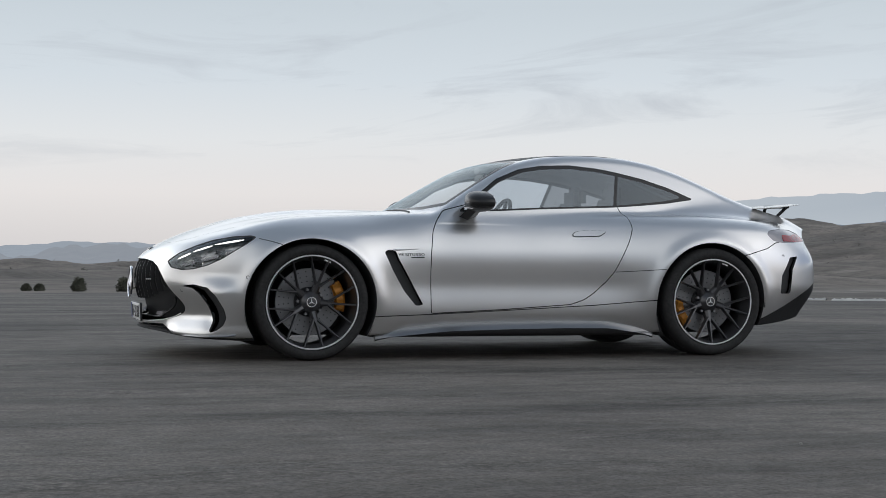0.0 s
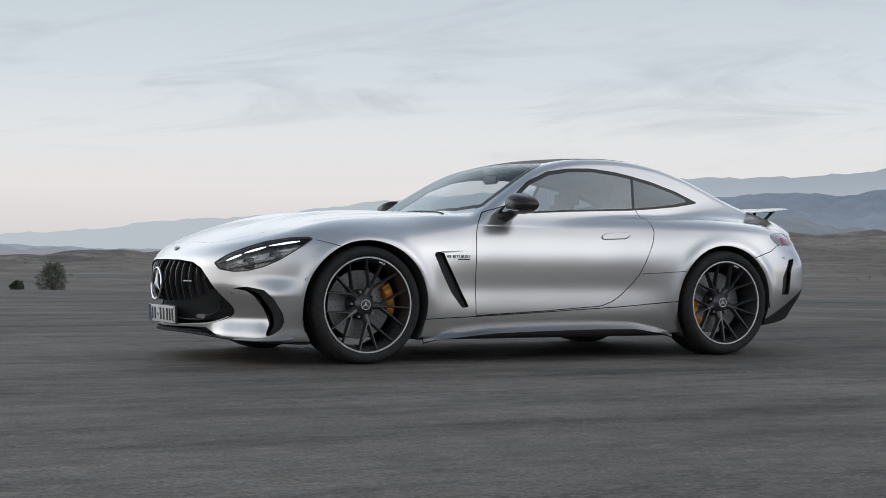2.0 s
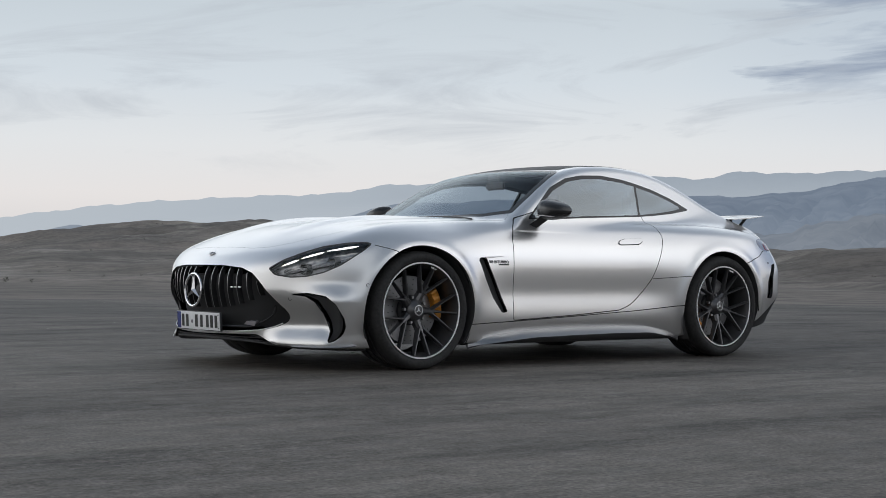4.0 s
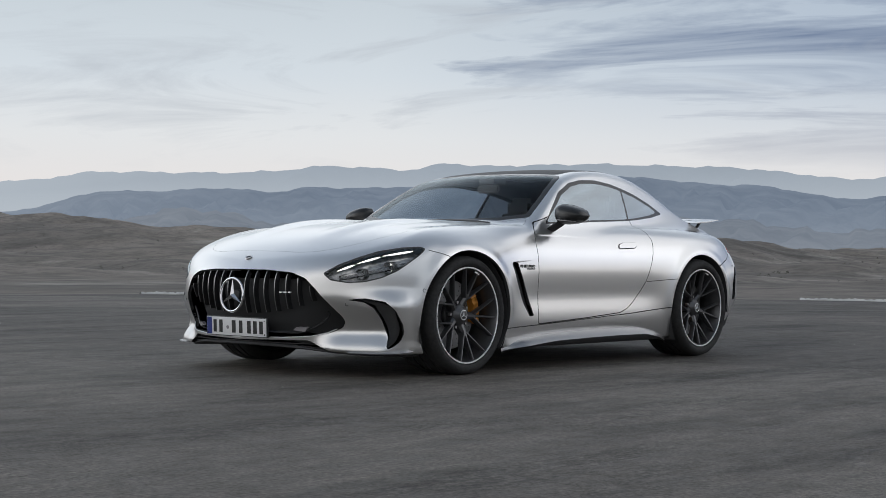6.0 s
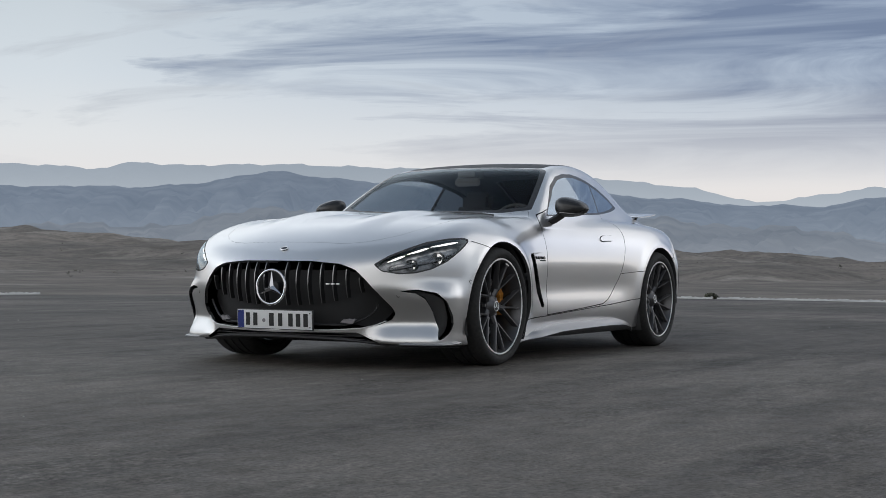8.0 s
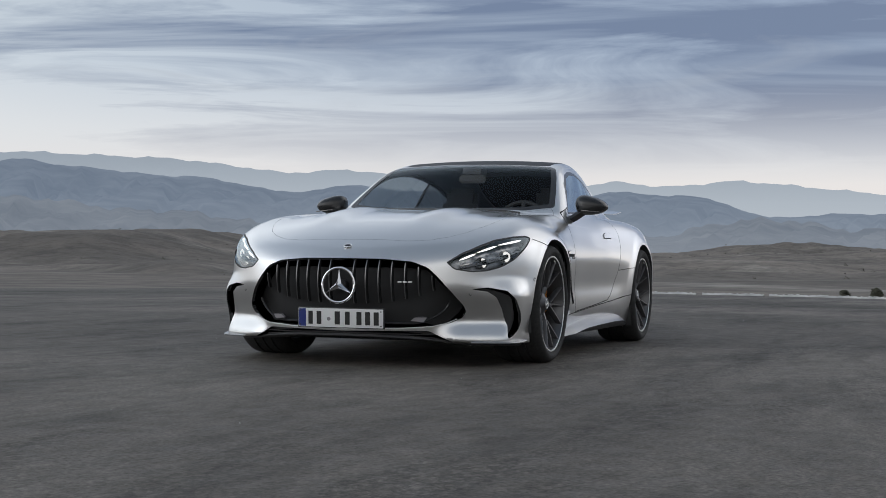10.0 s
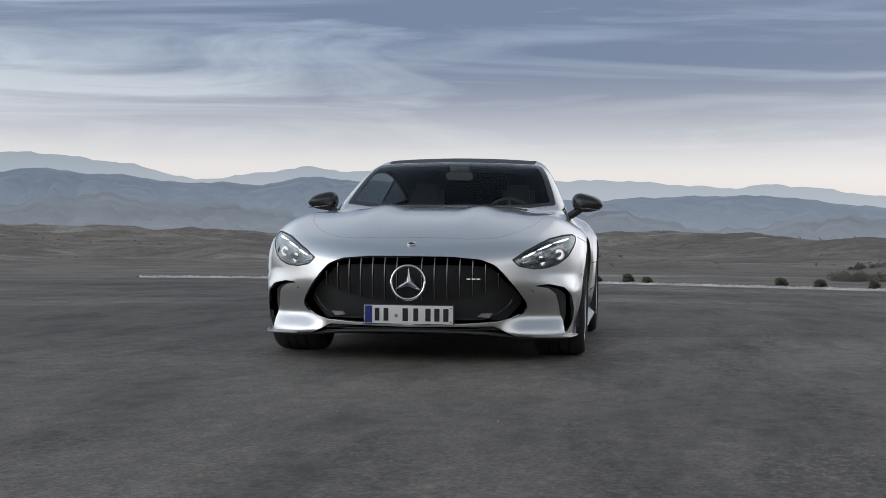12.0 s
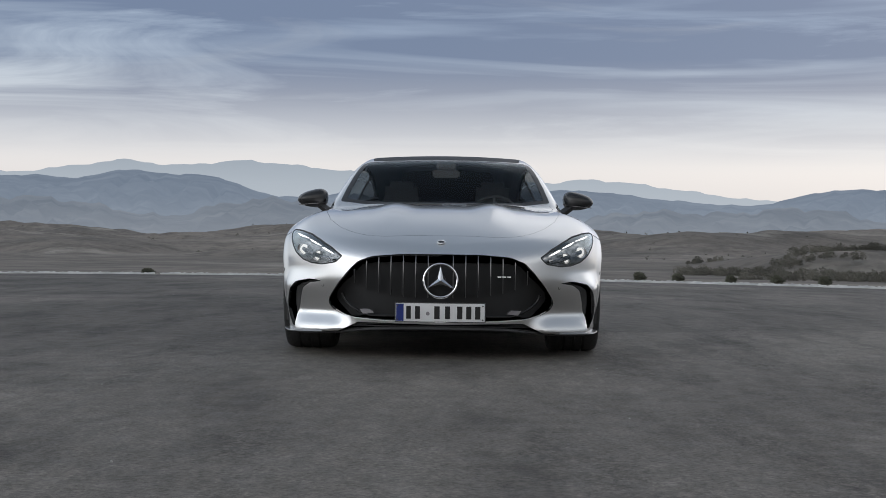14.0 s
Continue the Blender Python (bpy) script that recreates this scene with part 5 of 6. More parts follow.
cushion(bm, (1.02, -0.66, 0.2), (1.10, 0.66, 0.93), 0.03)
cushion(bm, (-0.30, -0.13, 0.2), (0.9, 0.13, 0.58), 0.04)
part("rear_bulkhead", bm, CLOTH, car)


# ---- the ground and the land around ----
def lumps(x, y, scale, octaves=4, seed=0.0):
    """Fractal noise between about -1 and 1, as a sum of turned sine waves with drifting phases."""
    out, amp, k = np.zeros(np.broadcast(x, y).shape), 1.0, 1.0 / scale
    for o in range(octaves):
        a = 1.3 * o + seed
        u, v = x * math.cos(a) - y * math.sin(a), x * math.sin(a) + y * math.cos(a)
        out += amp * (np.sin(u * k * 6.28 + 1.7 * np.sin(v * k * 3.1 + a)) * np.sin(v * k * 5.3 + 1.3 * np.sin(u * k * 2.7 + 2 * a)))
        amp, k = amp * 0.55, k * 1.9
    return out


EDGE = curve([-180, -100, -40, -22, -15, -8, 0, 10, 20, 30, 45, 55, 70, 90, 120, 180], [42, 40, 22.6, 22.9, 24.3, 26.0, 28.8, 30.4, 31.6, 31, 28, 26.5, 27, 33, 38, 42], 1.5)
# how high the land stands over the eye's level, in degrees, by bearing
NEAR = curve([-60, -16, -10, -5, -2, 2, 6.5, 9.9, 12, 14, 15.5, 17, 21, 22.3, 23.4, 25.6, 27.7, 29.5, 35, 40, 46.3, 52, 53.5, 57, 60, 64.7, 67.7, 70, 73, 80, 110],
             [0.6, 0.52, 0.47, 0.47, 0.5, 0.44, 0.46, 0.18, 0.04, 0.18, 0.28, 0.26, 0.5, 0.44, 0.34, 0.44, 0.62, 0.68, 0.78, 0.82, 1.05, 1.0, 1.2, 1.35, 1.45, 1.45, 1.08, 0.42, -0.05, -0.35, -0.3], 0.5)
MID = curve([-60, -16, -13.8, -12, -10.9, -8, -5, -3, 0, 2, 4.2, 7, 8.9, 10, 11, 12.5, 14, 15, 16, 17.5, 19.6, 21.5, 23, 24.5, 26, 27.5, 29, 30, 32, 34, 35.2, 36.5, 37.8, 40.5, 42.3, 44, 45.6, 47, 49,
             51.7, 53.5, 56.5, 60, 64.7, 66.1, 67.7, 69, 70.2, 72, 74, 80, 84, 87, 90, 120],
            [1.6, 2.10, 2.08, 1.65, 1.45, 1.65, 2.0, 2.0, 1.9, 1.75, 1.8, 1.6, 2.2, 2.5, 2.37, 2.62, 2.31, 2.18, 2.33, 2.22, 2.5, 2.55, 2.75, 2.4, 2.45, 2.75, 2.95, 2.9, 3.1, 3.25, 3.45, 3.25, 2.95, 2.7, 2.75, 2.65, 2.7, 2.45, 2.6,
             2.4, 2.4, 1.55, 1.4, 1.35, 1.4, 0.77, 0.5, 0.75, 0.3, 0.2, 0.4, 0.62, 0.66, 0.4, 0.6], 0.25)
FAR = curve([-60, -16, -11, -8.8, -6.5, -4.8, -3.3, 1, 3, 5.9, 8.2, 11, 12.7, 15, 17, 19.2, 21.2, 23, 25.4, 26.5, 29.4, 35, 39.3, 40.4, 41.7, 43.6, 45, 47, 49, 53.7, 56, 59, 63, 65, 67, 69, 72.8, 75, 78, 81, 85, 90, 120],
            [1.8, 1.6, 1.68, 1.98, 2.29, 2.44, 2.26, 2.55, 2.5, 2.79, 3.0, 2.73, 2.95, 2.6, 2.34, 2.88, 3.1, 3.28, 3.1, 3.25, 3.56, 3.68, 3.55, 3.7, 3.36, 3.45, 3.5, 3.25, 3.15, 3.1, 2.7, 2.58, 2.3, 2.09, 1.8, 1.53, 1.3, 0.95, 0.75, 0.6, 0.5, 0.45, 0.6], 0.25)
# a bank close behind the apron's edge, towards -y
BANK = curve([-60, -28, -22, -17, -13, -9, -6, -3, 20, 110], [0.0, 0.05, -0.02, -0.14, -0.5, -1.0, -1.35, -2.2, -3.0, -3.0], 0.8)
EYE_H = 0.66
BEARING = np.concatenate([np.arange(-45, 115, 0.25), np.arange(115, 315, 4.0)])


def wrap_deg(a):
    return (a + 180) % 360 - 180


def land(r, az):
    """The ground's height at a distance and a bearing."""
    x, y = r * np.cos(np.radians(az)), r * np.sin(np.radians(az))
    base = -0.012 * np.maximum(np.minimum(r, 40) - 6, 0)
    b = np.clip(wrap_deg(az), -60, 110)
    crest = 210 + 60 * np.sin(np.radians(az) * 7) + 25 * np.sin(np.radians(az) * 17 + 1)
    top = EYE_H + np.tan(np.radians(NEAR(b))) * crest
    rise = step(r, 95, crest)
    z = base + (top - base) * rise ** 1.2
    rough = lumps(x, y, 60, 4) * 0.42 + lumps(x, y, 17, 4, 2.0) * 0.10
    z = z + step(r, 45, 110) * (1 - step(r, 350, 700)) * rough * (0.3 + rise) * np.minimum(r / 130, 1.5)
    # lower hills stand in front of one another, none above the crest behind it
    wave = 0.6 * np.sin(b * 0.23 + 0.5) + 0.3 * np.sin(b * 0.61 + 1.9) + 0.13 * np.sin(b * 1.47)
    for dist, el in ((58, BANK(b)), (82, -0.62 + 0.30 * wave), (128, -0.08 + 0.34 * wave * np.cos(b * 0.13) + 0.12 * np.sin(b * 0.37 + 4))):
        c = dist * (1 + 0.10 * np.sin(b * 0.17 + dist) + 0.05 * np.sin(b * 0.53 + dist))
        peak = EYE_H + np.tan(np.radians(np.minimum(el, NEAR(b) - 0.12))) * c + 0.05 * rough
        z = smax(z, -4 + (peak + 4) * step(r, c * 0.55, c) * (1 - 0.75 * step(r, c, c * 1.7)), 0.12)
    z = np.where(r < 46, base, z)
    return np.where(r > crest, z * (1 - step(r, crest, crest * 2.2)) - 1.5 * step(r, crest, crest * 2.2), z)


ASPHALT = material("weathered_asphalt", (0.1, 0.1, 0.1), 0.82)


def asphalt_nodes(m):
    nd, lk = m.node_tree.nodes, m.node_tree.links
    b = nd["Principled BSDF"]
    tc = nd.new("ShaderNodeTexCoord")

    def noise_at(scale, detail, stretch=(1, 1, 1), turn=0.0, rough=0.55):
        mp = nd.new("ShaderNodeMapping")
        mp.inputs["Scale"].default_value, mp.inputs["Rotation"].default_value = stretch, (0, 0, radians(turn))
        lk.new(tc.outputs["Object"], mp.inputs[0])
        n = nd.new("ShaderNodeTexNoise")
        n.inputs["Scale"].default_value, n.inputs["Detail"].default_value, n.inputs["Roughness"].default_value = scale, detail, rough
        lk.new(mp.outputs[0], n.inputs["Vector"])
        return n.outputs["Fac"]

    def ramp(fac, stops):
        n = nd.new("ShaderNodeValToRGB")
        n.color_ramp.elements[0].position, n.color_ramp.elements[0].color = stops[0][0], (*[stops[0][1]] * 3, 1)
        n.color_ramp.elements[1].position, n.color_ramp.elements[1].color = stops[1][0], (*[stops[1][1]] * 3, 1)
        lk.new(fac, n.inputs[0])
        return n.outputs[0]

    def times(a, c):
        n = nd.new("ShaderNodeMix")
        n.data_type, n.blend_type = "RGBA", "MULTIPLY"
        n.inputs[0].default_value = 1.0
        lk.new(a, n.inputs[6]), lk.new(c, n.inputs[7])
        return n.outputs[2]
    patches = ramp(noise_at(0.16, 5, (1, 1, 1), 0, 0.6), [(0.32, 0.62), (0.62, 1.08)])
    sweeps = ramp(noise_at(0.5, 6, (0.22, 1.2, 1), 62, 0.62), [(0.38, 0.72), (0.58, 1.0)])
    stains = ramp(noise_at(1.3, 6, (0.4, 1.5, 1), 20, 0.6), [(0.36, 0.66), (0.5, 1.0)])
    grit = ramp(noise_at(55, 5, (1, 1, 1), 0, 0.75), [(0.3, 0.45), (0.72, 1.5)])
    crumbs = ramp(noise_at(9, 7, (0.6, 1.3, 1), 35, 0.7), [(0.34, 0.78), (0.66, 1.16)])
    tint = nd.new("ShaderNodeRGB")
    tint.outputs[0].default_value = (0.217, 0.194, 0.168, 1)
    # loose dark crumbs that gather in drifts, and broad worn swathes with firm edges
    drift = ramp(noise_at(0.9, 5, (0.35, 1.6, 1), 78, 0.6), [(0.50, 1.0), (0.60, 0.0)])
    speck = ramp(noise_at(26, 6, (0.7, 1.2, 1), 15, 0.8), [(0.47, 0.60), (0.56, 1.0)])
    loose = nd.new("ShaderNodeMix")
    loose.data_type = "RGBA"
    lk.new(drift, loose.inputs[0]), lk.new(speck, loose.inputs[6])
    loose.inputs[7].default_value = (1, 1, 1, 1)
    swathe = ramp(noise_at(0.11, 4, (1.0, 0.45, 1), 40, 0.5), [(0.475, 0.80), (0.50, 1.04)])
    tone = times(times(times(tint.outputs[0], patches), sweeps), stains)
    lk.new(times(times(times(times(tone, grit), crumbs), loose.outputs[2]), swathe), b.inputs["Base Color"])
    lk.new(ramp(noise_at(7, 4), [(0.3, 0.62), (0.7, 0.85)]), b.inputs["Roughness"])
    b.inputs["Specular IOR Level"].default_value = 0.32
    bp = nd.new("ShaderNodeBump")
    bp.inputs["Strength"].default_value, bp.inputs["Distance"].default_value = 0.55, 0.008
    lk.new(noise_at(70, 4, (1, 1, 1), 0, 0.7), bp.inputs["Height"])
    lk.new(bp.outputs[0], b.inputs["Normal"])


asphalt_nodes(ASPHALT)
SCRUB = material("dry_scrub_earth", (0.1, 0.09, 0.075), 0.95)
noise_on(SCRUB, 0.045, (0.145, 0.127, 0.110), (0.352, 0.302, 0.254), 12, bump=0.6, bump_scale=0.5)


def pale_patches(m):
    """Bare pale earth between the scrub."""
    nd, lk = m.node_tree.nodes, m.node_tree.links
    b = nd["Principled BSDF"]
    old = b.inputs["Base Color"].links[0].from_socket
    tc, mp, nz, rp, mx = (nd.new("ShaderNode" + k) for k in ("TexCoord", "Mapping", "TexNoise", "ValToRGB", "Mix"))
    mp.inputs["Scale"].default_value, mp.inputs["Rotation"].default_value = (1.0, 0.8, 1.0), (0, 0, radians(-12))
    nz.inputs["Scale"].default_value, nz.inputs["Detail"].default_value, nz.inputs["Roughness"].default_value = 0.06, 9, 0.65
    rp.color_ramp.elements[0].position, rp.color_ramp.elements[1].position = 0.55, 0.68
    mx.data_type = "RGBA"
    lk.new(tc.outputs["Object"], mp.inputs[0]), lk.new(mp.outputs[0], nz.inputs["Vector"]), lk.new(nz.outputs["Fac"], rp.inputs[0])
    lk.new(rp.outputs[0], mx.inputs[0]), lk.new(old, mx.inputs[6])
    mx.inputs[7].default_value = (0.46, 0.418, 0.360, 1)
    last = mx.outputs[2]
    for scale, lo, hi, tone in ((0.022, 0.44, 0.60, 0.62), (0.30, 0.46, 0.60, 0.70), (1.4, 0.48, 0.62, 0.74)):
        nz, rp, mx = (nd.new("ShaderNode" + k) for k in ("TexNoise", "ValToRGB", "Mix"))
        nz.inputs["Scale"].default_value, nz.inputs["Detail"].default_value, nz.inputs["Roughness"].default_value = scale, 6, 0.6
        rp.color_ramp.elements[0].position, rp.color_ramp.elements[0].color = lo, (1, 1, 1, 1)
        rp.color_ramp.elements[1].position, rp.color_ramp.elements[1].color = hi, (tone, tone, tone, 1)
        mx.data_type, mx.blend_type = "RGBA", "MULTIPLY"
        mx.inputs[0].default_value = 1.0
        lk.new(tc.outputs["Object"], nz.inputs["Vector"]), lk.new(nz.outputs["Fac"], rp.inputs[0])
        lk.new(last, mx.inputs[6]), lk.new(rp.outputs[0], mx.inputs[7])
        last = mx.outputs[2]
    lk.new(last, b.inputs["Base Color"])


pale_patches(SCRUB)
GRAVEL = material("pale_gravel", (0.5, 0.48, 0.45), 0.9)
noise_on(GRAVEL, 2.2, (0.40, 0.39, 0.37), (0.74, 0.72, 0.68), 6, bump=0.5, bump_scale=24)
LEAF = material("dusty_leaf", (0.05, 0.055, 0.03), 0.8)
TWIG = material("dry_scrub_leaf", (0.045, 0.044, 0.033), 0.9)
noise_on(TWIG, 0.4, (0.080, 0.076, 0.062), (0.190, 0.178, 0.148), 4)
noise_on(LEAF, 5, (0.070, 0.073, 0.052), (0.150, 0.150, 0.108), 3)

rr = np.concatenate([[0.02], np.geomspace(1.0, 42, 40), np.linspace(45, 340, 100), np.geomspace(360, 4800, 20)])
R, A = np.meshgrid(rr, BEARING, indexing="ij")
G = np.stack([R * np.cos(np.radians(A)), R * np.sin(np.radians(A)), land(R, A) - 0.014 * (R < 36)], -1)
tagged(grid_mesh("ground", G, SCRUB, True), "dry brown scrubland rolling away to the hills", "ground", kind="structure")
# the paved apron lies just over it
frac = np.concatenate([[0.0005], np.linspace(0.03, 1, 40)])
EDGE_R = EDGE(wrap_deg(BEARING)) + 0.12 * np.sin(BEARING * 1.9) + 0.06 * np.sin(BEARING * 5.3)
R, A = frac[:, None] * EDGE_R[None], np.broadcast_to(BEARING, (len(frac), len(BEARING)))
Pv = np.stack([R * np.cos(np.radians(A)), R * np.sin(np.radians(A)), land(R, A)], -1)
Pv[-1, :, 2] -= 0.02
tagged(grid_mesh("pavement", Pv, ASPHALT, True), "weathered dark grey asphalt apron with stains", "pavement", kind="structure")


def edge_strip(lo, hi, seed):
    """A low ragged ridge of pale gravel along the apron's edge."""
    a = np.arange(lo, hi, 0.08)
    r = EDGE(a) + 0.12 * np.sin(a * 1.9) + 0.06 * np.sin(a * 5.3)
    rows = []
    w = 0.40 + 0.08 * np.sin(a * 3.1 + seed) + 0.05 * np.sin(a * 13.7)
    h = 0.050 + 0.008 * np.sin(a * 4.7 + seed) + 0.008 * np.sin(a * 17.3 + 2 * seed) + 0.006 * np.sin(a * 29.0)
    for u, v in ((-0.2, 0.0), (0.0, 0.7), (0.5, 1.0), (1.0, 0.6), (1.6, 0.0)):
        q = r + w * u
        rows.append(np.stack([q * np.cos(np.radians(a)), q * np.sin(np.radians(a)), land(q, a) + np.maximum(h, 0.02) * v], -1))
    return grid_mesh("gravel_edge", np.stack(rows), GRAVEL)


for k, (lo, hi) in enumerate(((-24, 3.0), (3.25, 6.4), (6.7, 15.2), (15.4, 23.2), (49.9, 53.2), (53.5, 57.0))):
    tagged(edge_strip(lo, hi, k * 1.7), "low ragged ridge of pale gravel edging the asphalt", "gravel strip", "gravel edging", kind="structure")


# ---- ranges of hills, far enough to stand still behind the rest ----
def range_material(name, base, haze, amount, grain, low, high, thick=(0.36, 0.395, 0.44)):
    """Earth with haze painted in as emission, more of it towards +y and in the valleys."""
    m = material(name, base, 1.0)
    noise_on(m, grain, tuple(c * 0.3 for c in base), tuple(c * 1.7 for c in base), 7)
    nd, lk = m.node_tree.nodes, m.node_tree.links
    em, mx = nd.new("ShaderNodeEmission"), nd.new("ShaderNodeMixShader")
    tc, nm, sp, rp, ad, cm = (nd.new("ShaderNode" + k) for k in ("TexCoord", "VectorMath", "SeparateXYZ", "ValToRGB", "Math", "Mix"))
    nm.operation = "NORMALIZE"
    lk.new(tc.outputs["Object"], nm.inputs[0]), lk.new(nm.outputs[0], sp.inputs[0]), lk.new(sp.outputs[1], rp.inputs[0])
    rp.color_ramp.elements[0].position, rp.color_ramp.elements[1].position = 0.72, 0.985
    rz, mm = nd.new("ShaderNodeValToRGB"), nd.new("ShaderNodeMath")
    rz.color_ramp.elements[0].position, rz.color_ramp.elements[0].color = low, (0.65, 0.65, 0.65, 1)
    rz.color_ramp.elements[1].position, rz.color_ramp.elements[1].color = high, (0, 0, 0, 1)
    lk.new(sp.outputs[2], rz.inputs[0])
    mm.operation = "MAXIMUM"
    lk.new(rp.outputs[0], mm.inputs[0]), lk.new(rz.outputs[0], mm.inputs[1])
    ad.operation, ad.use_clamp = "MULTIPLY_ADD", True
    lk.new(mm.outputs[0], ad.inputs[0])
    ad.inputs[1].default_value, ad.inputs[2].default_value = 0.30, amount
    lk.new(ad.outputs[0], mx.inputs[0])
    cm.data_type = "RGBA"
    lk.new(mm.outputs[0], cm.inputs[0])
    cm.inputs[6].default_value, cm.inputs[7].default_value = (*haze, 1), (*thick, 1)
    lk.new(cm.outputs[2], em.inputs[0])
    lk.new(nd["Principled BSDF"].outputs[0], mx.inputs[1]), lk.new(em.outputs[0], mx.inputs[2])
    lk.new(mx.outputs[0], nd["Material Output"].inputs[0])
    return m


def hill_range(name, el, dist, depth, mat, label, fine, seed):
    az = BEARING
    b = np.clip(wrap_deg(az), -60, 120)
    crest_el = el(b) + fine * (0.05 * np.sin(az * 2.9 + seed) + 0.035 * np.sin(az * 6.7 + 2 * seed) + 0.02 * np.sin(az * 15.1))
    top = EYE_H + np.tan(np.radians(crest_el)) * dist
    rows = []
    for t in np.concatenate([np.linspace(0, 1, 64), [1.15, 1.4]]):
        r = dist - depth * (1 - t)
        x, y = r * np.cos(np.radians(az)), r * np.sin(np.radians(az))
        # spurs run down from the crest
        spur = lumps(az * 1.0 + t * 5, t * 4 + 0 * az, 5.5, 4, seed) * 0.9 + 0.9 - 1.6 * np.abs(lumps(az * 1.0 + 2.5 * t, t * 1.3 + 0 * az, 2.6, 4, seed + 3))
        spur = np.clip(spur, -1.2, 0.8)
        back = max(t - 1, 0)
        f = min(t, 1.0)
        z = -6 + (top + 6) * (f ** 1.35) * (1 + 0.34 * spur * f * (1 - f) * 2) - back * top * 0.8
        rows.append(np.stack([x, y, z], -1))
    return tagged(grid_mesh(name, np.stack(rows), mat, True), label, "hills", kind="structure")


# the haze colours glow by themselves, unlit by sun or sky
HILL = range_material("painted_haze_hill", (0.17, 0.17, 0.165), (0.225, 0.290, 0.392), 0.58, 0.016, 0.008, 0.040, (0.33, 0.375, 0.435))
PEAK = range_material("painted_haze_mountain", (0.2, 0.22, 0.25), (0.36, 0.415, 0.48), 0.86, 0.004, 0.028, 0.062, (0.50, 0.545, 0.59))
hill_range("backdrop_hills", MID, 1700, 900, HILL, "blue grey hills with painted haze", 0.45, 0.7)
SPUR = range_material("painted_haze_spur", (0.205, 0.190, 0.168), (0.238, 0.286, 0.358), 0.58, 0.020, 0.004, 0.022, (0.29, 0.32, 0.365))
hill_range("backdrop_spurs", lambda b: np.minimum(0.42 * MID(np.clip(b * 0.97 + 3.5, -60, 119)) + 0.35 + 0.28 * np.sin(np.radians(b) * 23) + 0.16 * np.sin(np.radians(b) * 51 + 1), MID(b) - 0.1), 1000, 480, SPUR, "grey brown foothills with thin painted haze", 1.4, 5.2)
hill_range("backdrop_mountains", FAR, 4200, 1500, PEAK, "pale blue mountains far away with painted haze", 0.55, 2.1)


# ---- shrubs ----
def leafy(bm, c, w, h, count, rng, size):
    """A shrub of many small leaves round a few stems, thinner towards its outline."""
    for _ in range(count):
        a, u, v = rng.uniform(0, 6.283), rng.random() ** 0.5, rng.random()
        lump = 0.75 + 0.25 * math.sin(3 * a + c[0]) * math.sin(5 * v + c[1])
        rad = w * 0.5 * u * lump * math.sqrt(max(1 - (v * 1.05 - 0.25) ** 2 * 1.3, 0.05))
        p = Vector((c[0] + rad * math.cos(a), c[1] + rad * math.sin(a), c[2] + h * v * (0.75 + 0.25 * lump)))
        d = Vector((rng.gauss(0, 1), rng.gauss(0, 1), rng.gauss(0.4, 0.8))).normalized()
        e = d.orthogonal().normalized()
        s = size * rng.uniform(0.6, 1.5)
        bm.faces.new([bm.verts.new(q) for q in (p, p + d * s * 0.5 + e * s * 0.3, p + d * s, p + d * s * 0.5 - e * s * 0.3)])


def shrub(r, az, w, h, seed):
    rng = random.Random(seed)
    x, y = r * math.cos(radians(az)), r * math.sin(radians(az))
    z = float(land(np.array(r), np.array(az)))
    sh = empty("shrub", "low dusty green desert shrub beside the asphalt", "shrub", "shrubs along the edge")
    sh.matrix_basis = pose(x, y, z)
    bm = bmesh.new()
    for k in range(9):
        a = rng.uniform(0, 6.283)
        tip = Vector((w * 0.4 * math.cos(a) * rng.random(), w * 0.4 * math.sin(a) * rng.random(), h * rng.uniform(0.6, 0.95)))
        tube(bm, [Vector((0.03 * math.cos(a), 0.03 * math.sin(a), -0.03)), tip * 0.5 + Vector((0.03, 0.02, 0)), tip], [0.014, 0.009, 0.004], 5)
    part("stems", bm, TWIG, sh)
    bm = bmesh.new()
    leafy(bm, (0, 0, 0), w, h, 1700, rng, 0.055)
    part("leaves", bm, LEAF, sh, smooth=False)


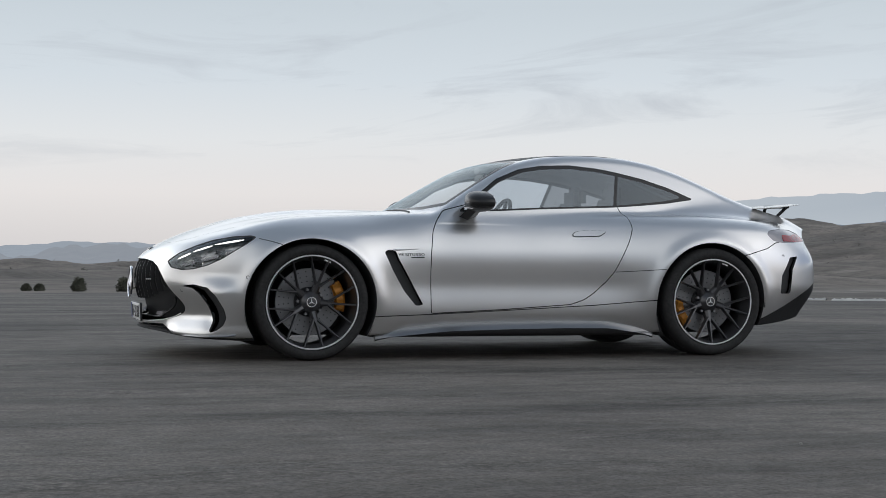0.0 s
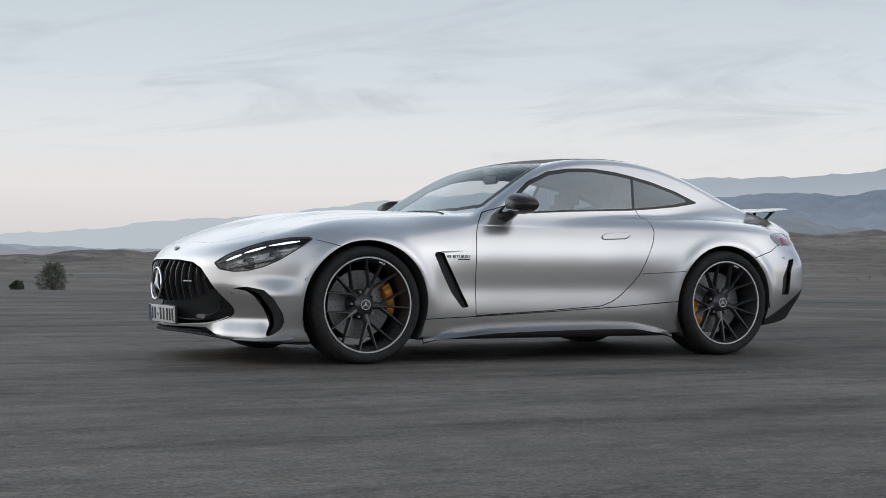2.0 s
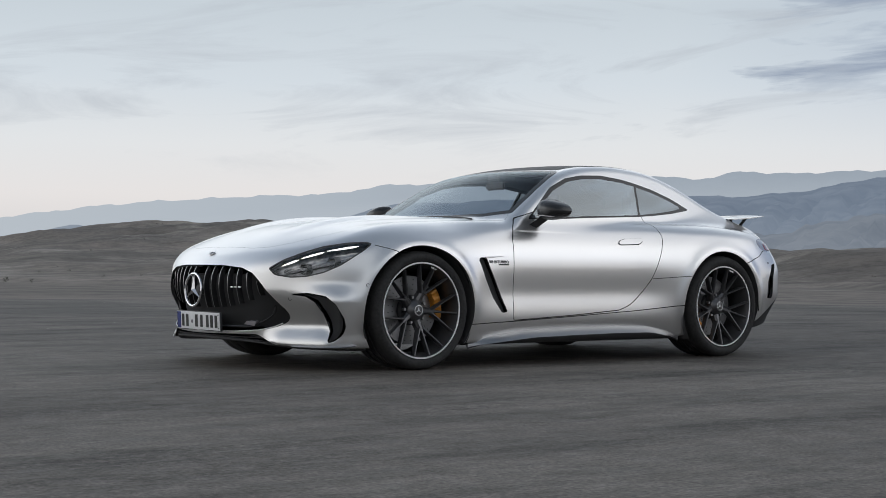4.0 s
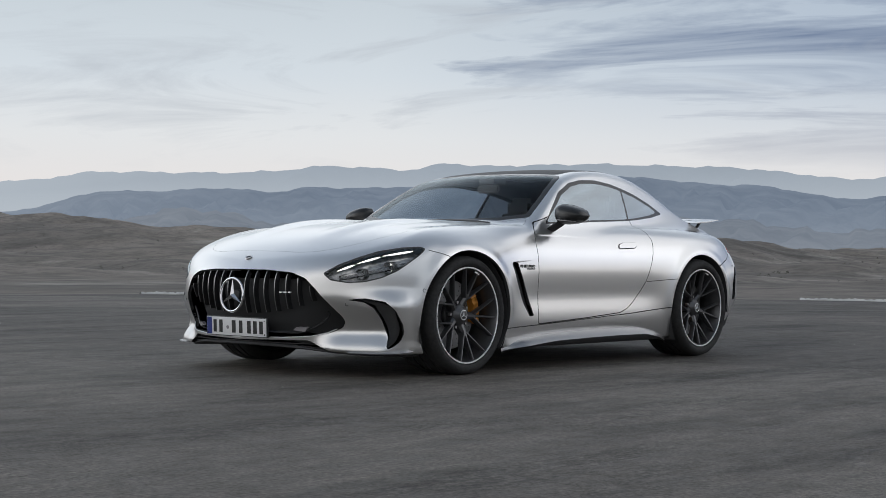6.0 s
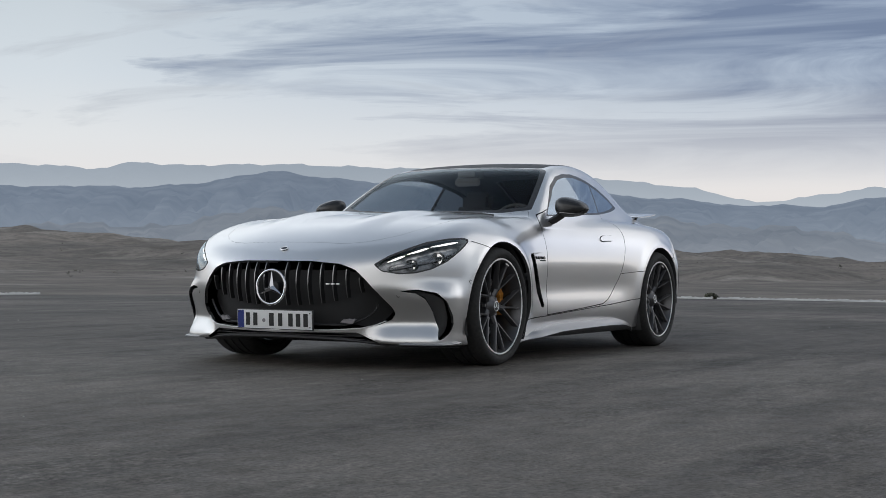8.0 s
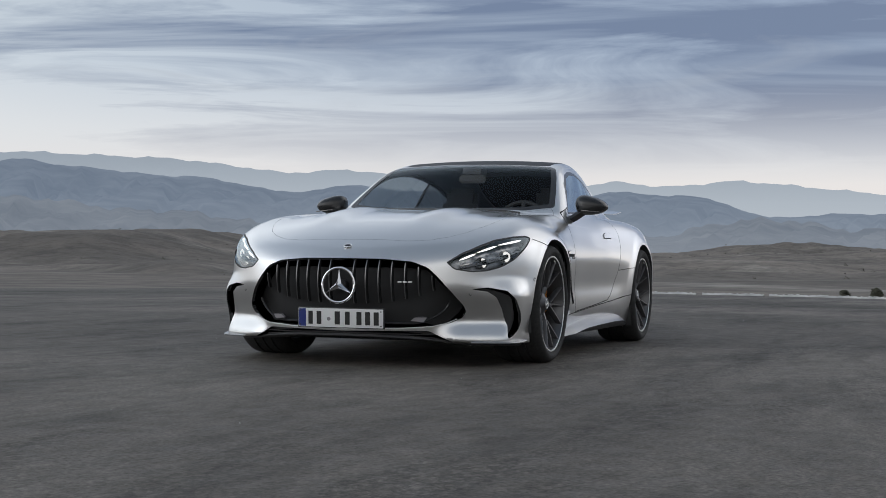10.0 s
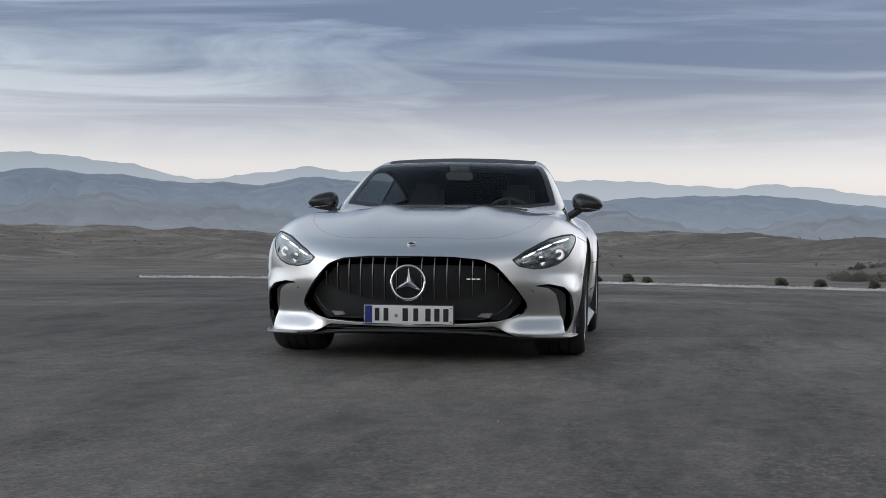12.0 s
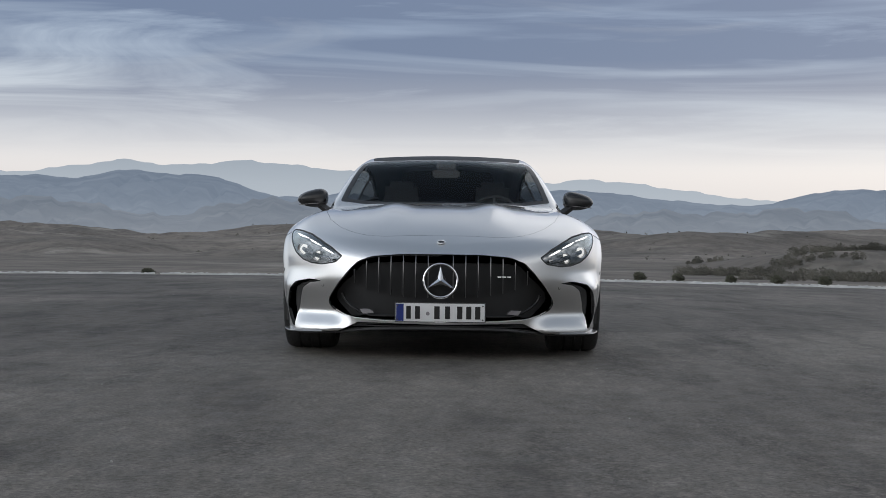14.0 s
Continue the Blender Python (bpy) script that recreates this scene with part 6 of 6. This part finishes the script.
for r, az, w, h in ((37.2, 90.6, 0.55, 0.40), (37.0, 88.5, 0.6, 0.42), (38, 92.3, 0.35, 0.2), (38, 92.9, 0.35, 0.2), (30.9, 82.0, 1.0, 0.72), (31.2, 83.6, 0.4, 0.2),
                    (32.2, 15.6, 0.42, 0.12), (33.2, -1.6, 0.40, 0.20), (32.4, -2.6, 0.3, 0.12), (34.0, 0.0, 0.3, 0.12),
                    (31.0, -9.4, 0.40, 0.17), (29.3, -14.2, 0.3, 0.14), (28.8, -16.6, 0.35, 0.15), (30.3, -11.4, 0.35, 0.15), (28.6, -19.0, 0.35, 0.16)):
    shrub(r, az, w, h, int(r * 10 + az * 100))
# scrub scattered over the slopes beyond
rng = random.Random(11)
bm = bmesh.new()
for k in range(4200):
    bank = k < 2600
    az = rng.uniform(-26, -10.2) if bank else rng.uniform(-24, 100)
    r = rng.uniform(36, 62) if bank else 60 + 190 * rng.random() ** 0.7
    x, y = r * math.cos(radians(az)), r * math.sin(radians(az))
    if lumps(np.array(x), np.array(y), 18 if bank else 40, 3, 4.0) < (0.1 if bank else 0.0):
        continue
    w = rng.uniform(0.3, 0.95) * 0.62 if bank else rng.uniform(0.2, 0.5)
    leafy(bm, (x, y, float(land(np.array(r), np.array(az))) - 0.05), w, w * rng.uniform(0.4, 0.7), 130 if bank else 12, rng, 0.05 * w + 0.026 if bank else 0.3 * w)
tagged(part("scrub", bm, TWIG, smooth=False), "dry scrub bushes scattered over the slopes", "scrub", kind="stuff")
# loose pale stones on the asphalt
STONE = material("pale_stone", (0.4, 0.39, 0.37), 0.9)
noise_on(STONE, 40, (0.3, 0.29, 0.27), (0.5, 0.49, 0.46), 3)
bm = bmesh.new()
for k in range(150):
    az, r = rng.uniform(0, 360), 1.5 + 20 * rng.random() ** 0.8
    x, y, s = r * math.cos(radians(az)), r * math.sin(radians(az)), rng.uniform(0.003, 0.007)
    if abs(x) < 2.4 and abs(y) < 1.05:
        continue
    z = float(land(np.array(r), np.array(az))) + s * 0.4
    v = bmesh.ops.create_icosphere(bm, subdivisions=1, radius=s, matrix=Matrix.Translation((x, y, z)))["verts"]
    for q in v:
        q.co += Vector((rng.uniform(-1, 1), rng.uniform(-1, 1), rng.uniform(-0.5, 0.2))) * s * 0.3
tagged(part("loose_stones", bm, STONE, smooth=False), "small pale stones lying on the asphalt", "stones", kind="stuff")
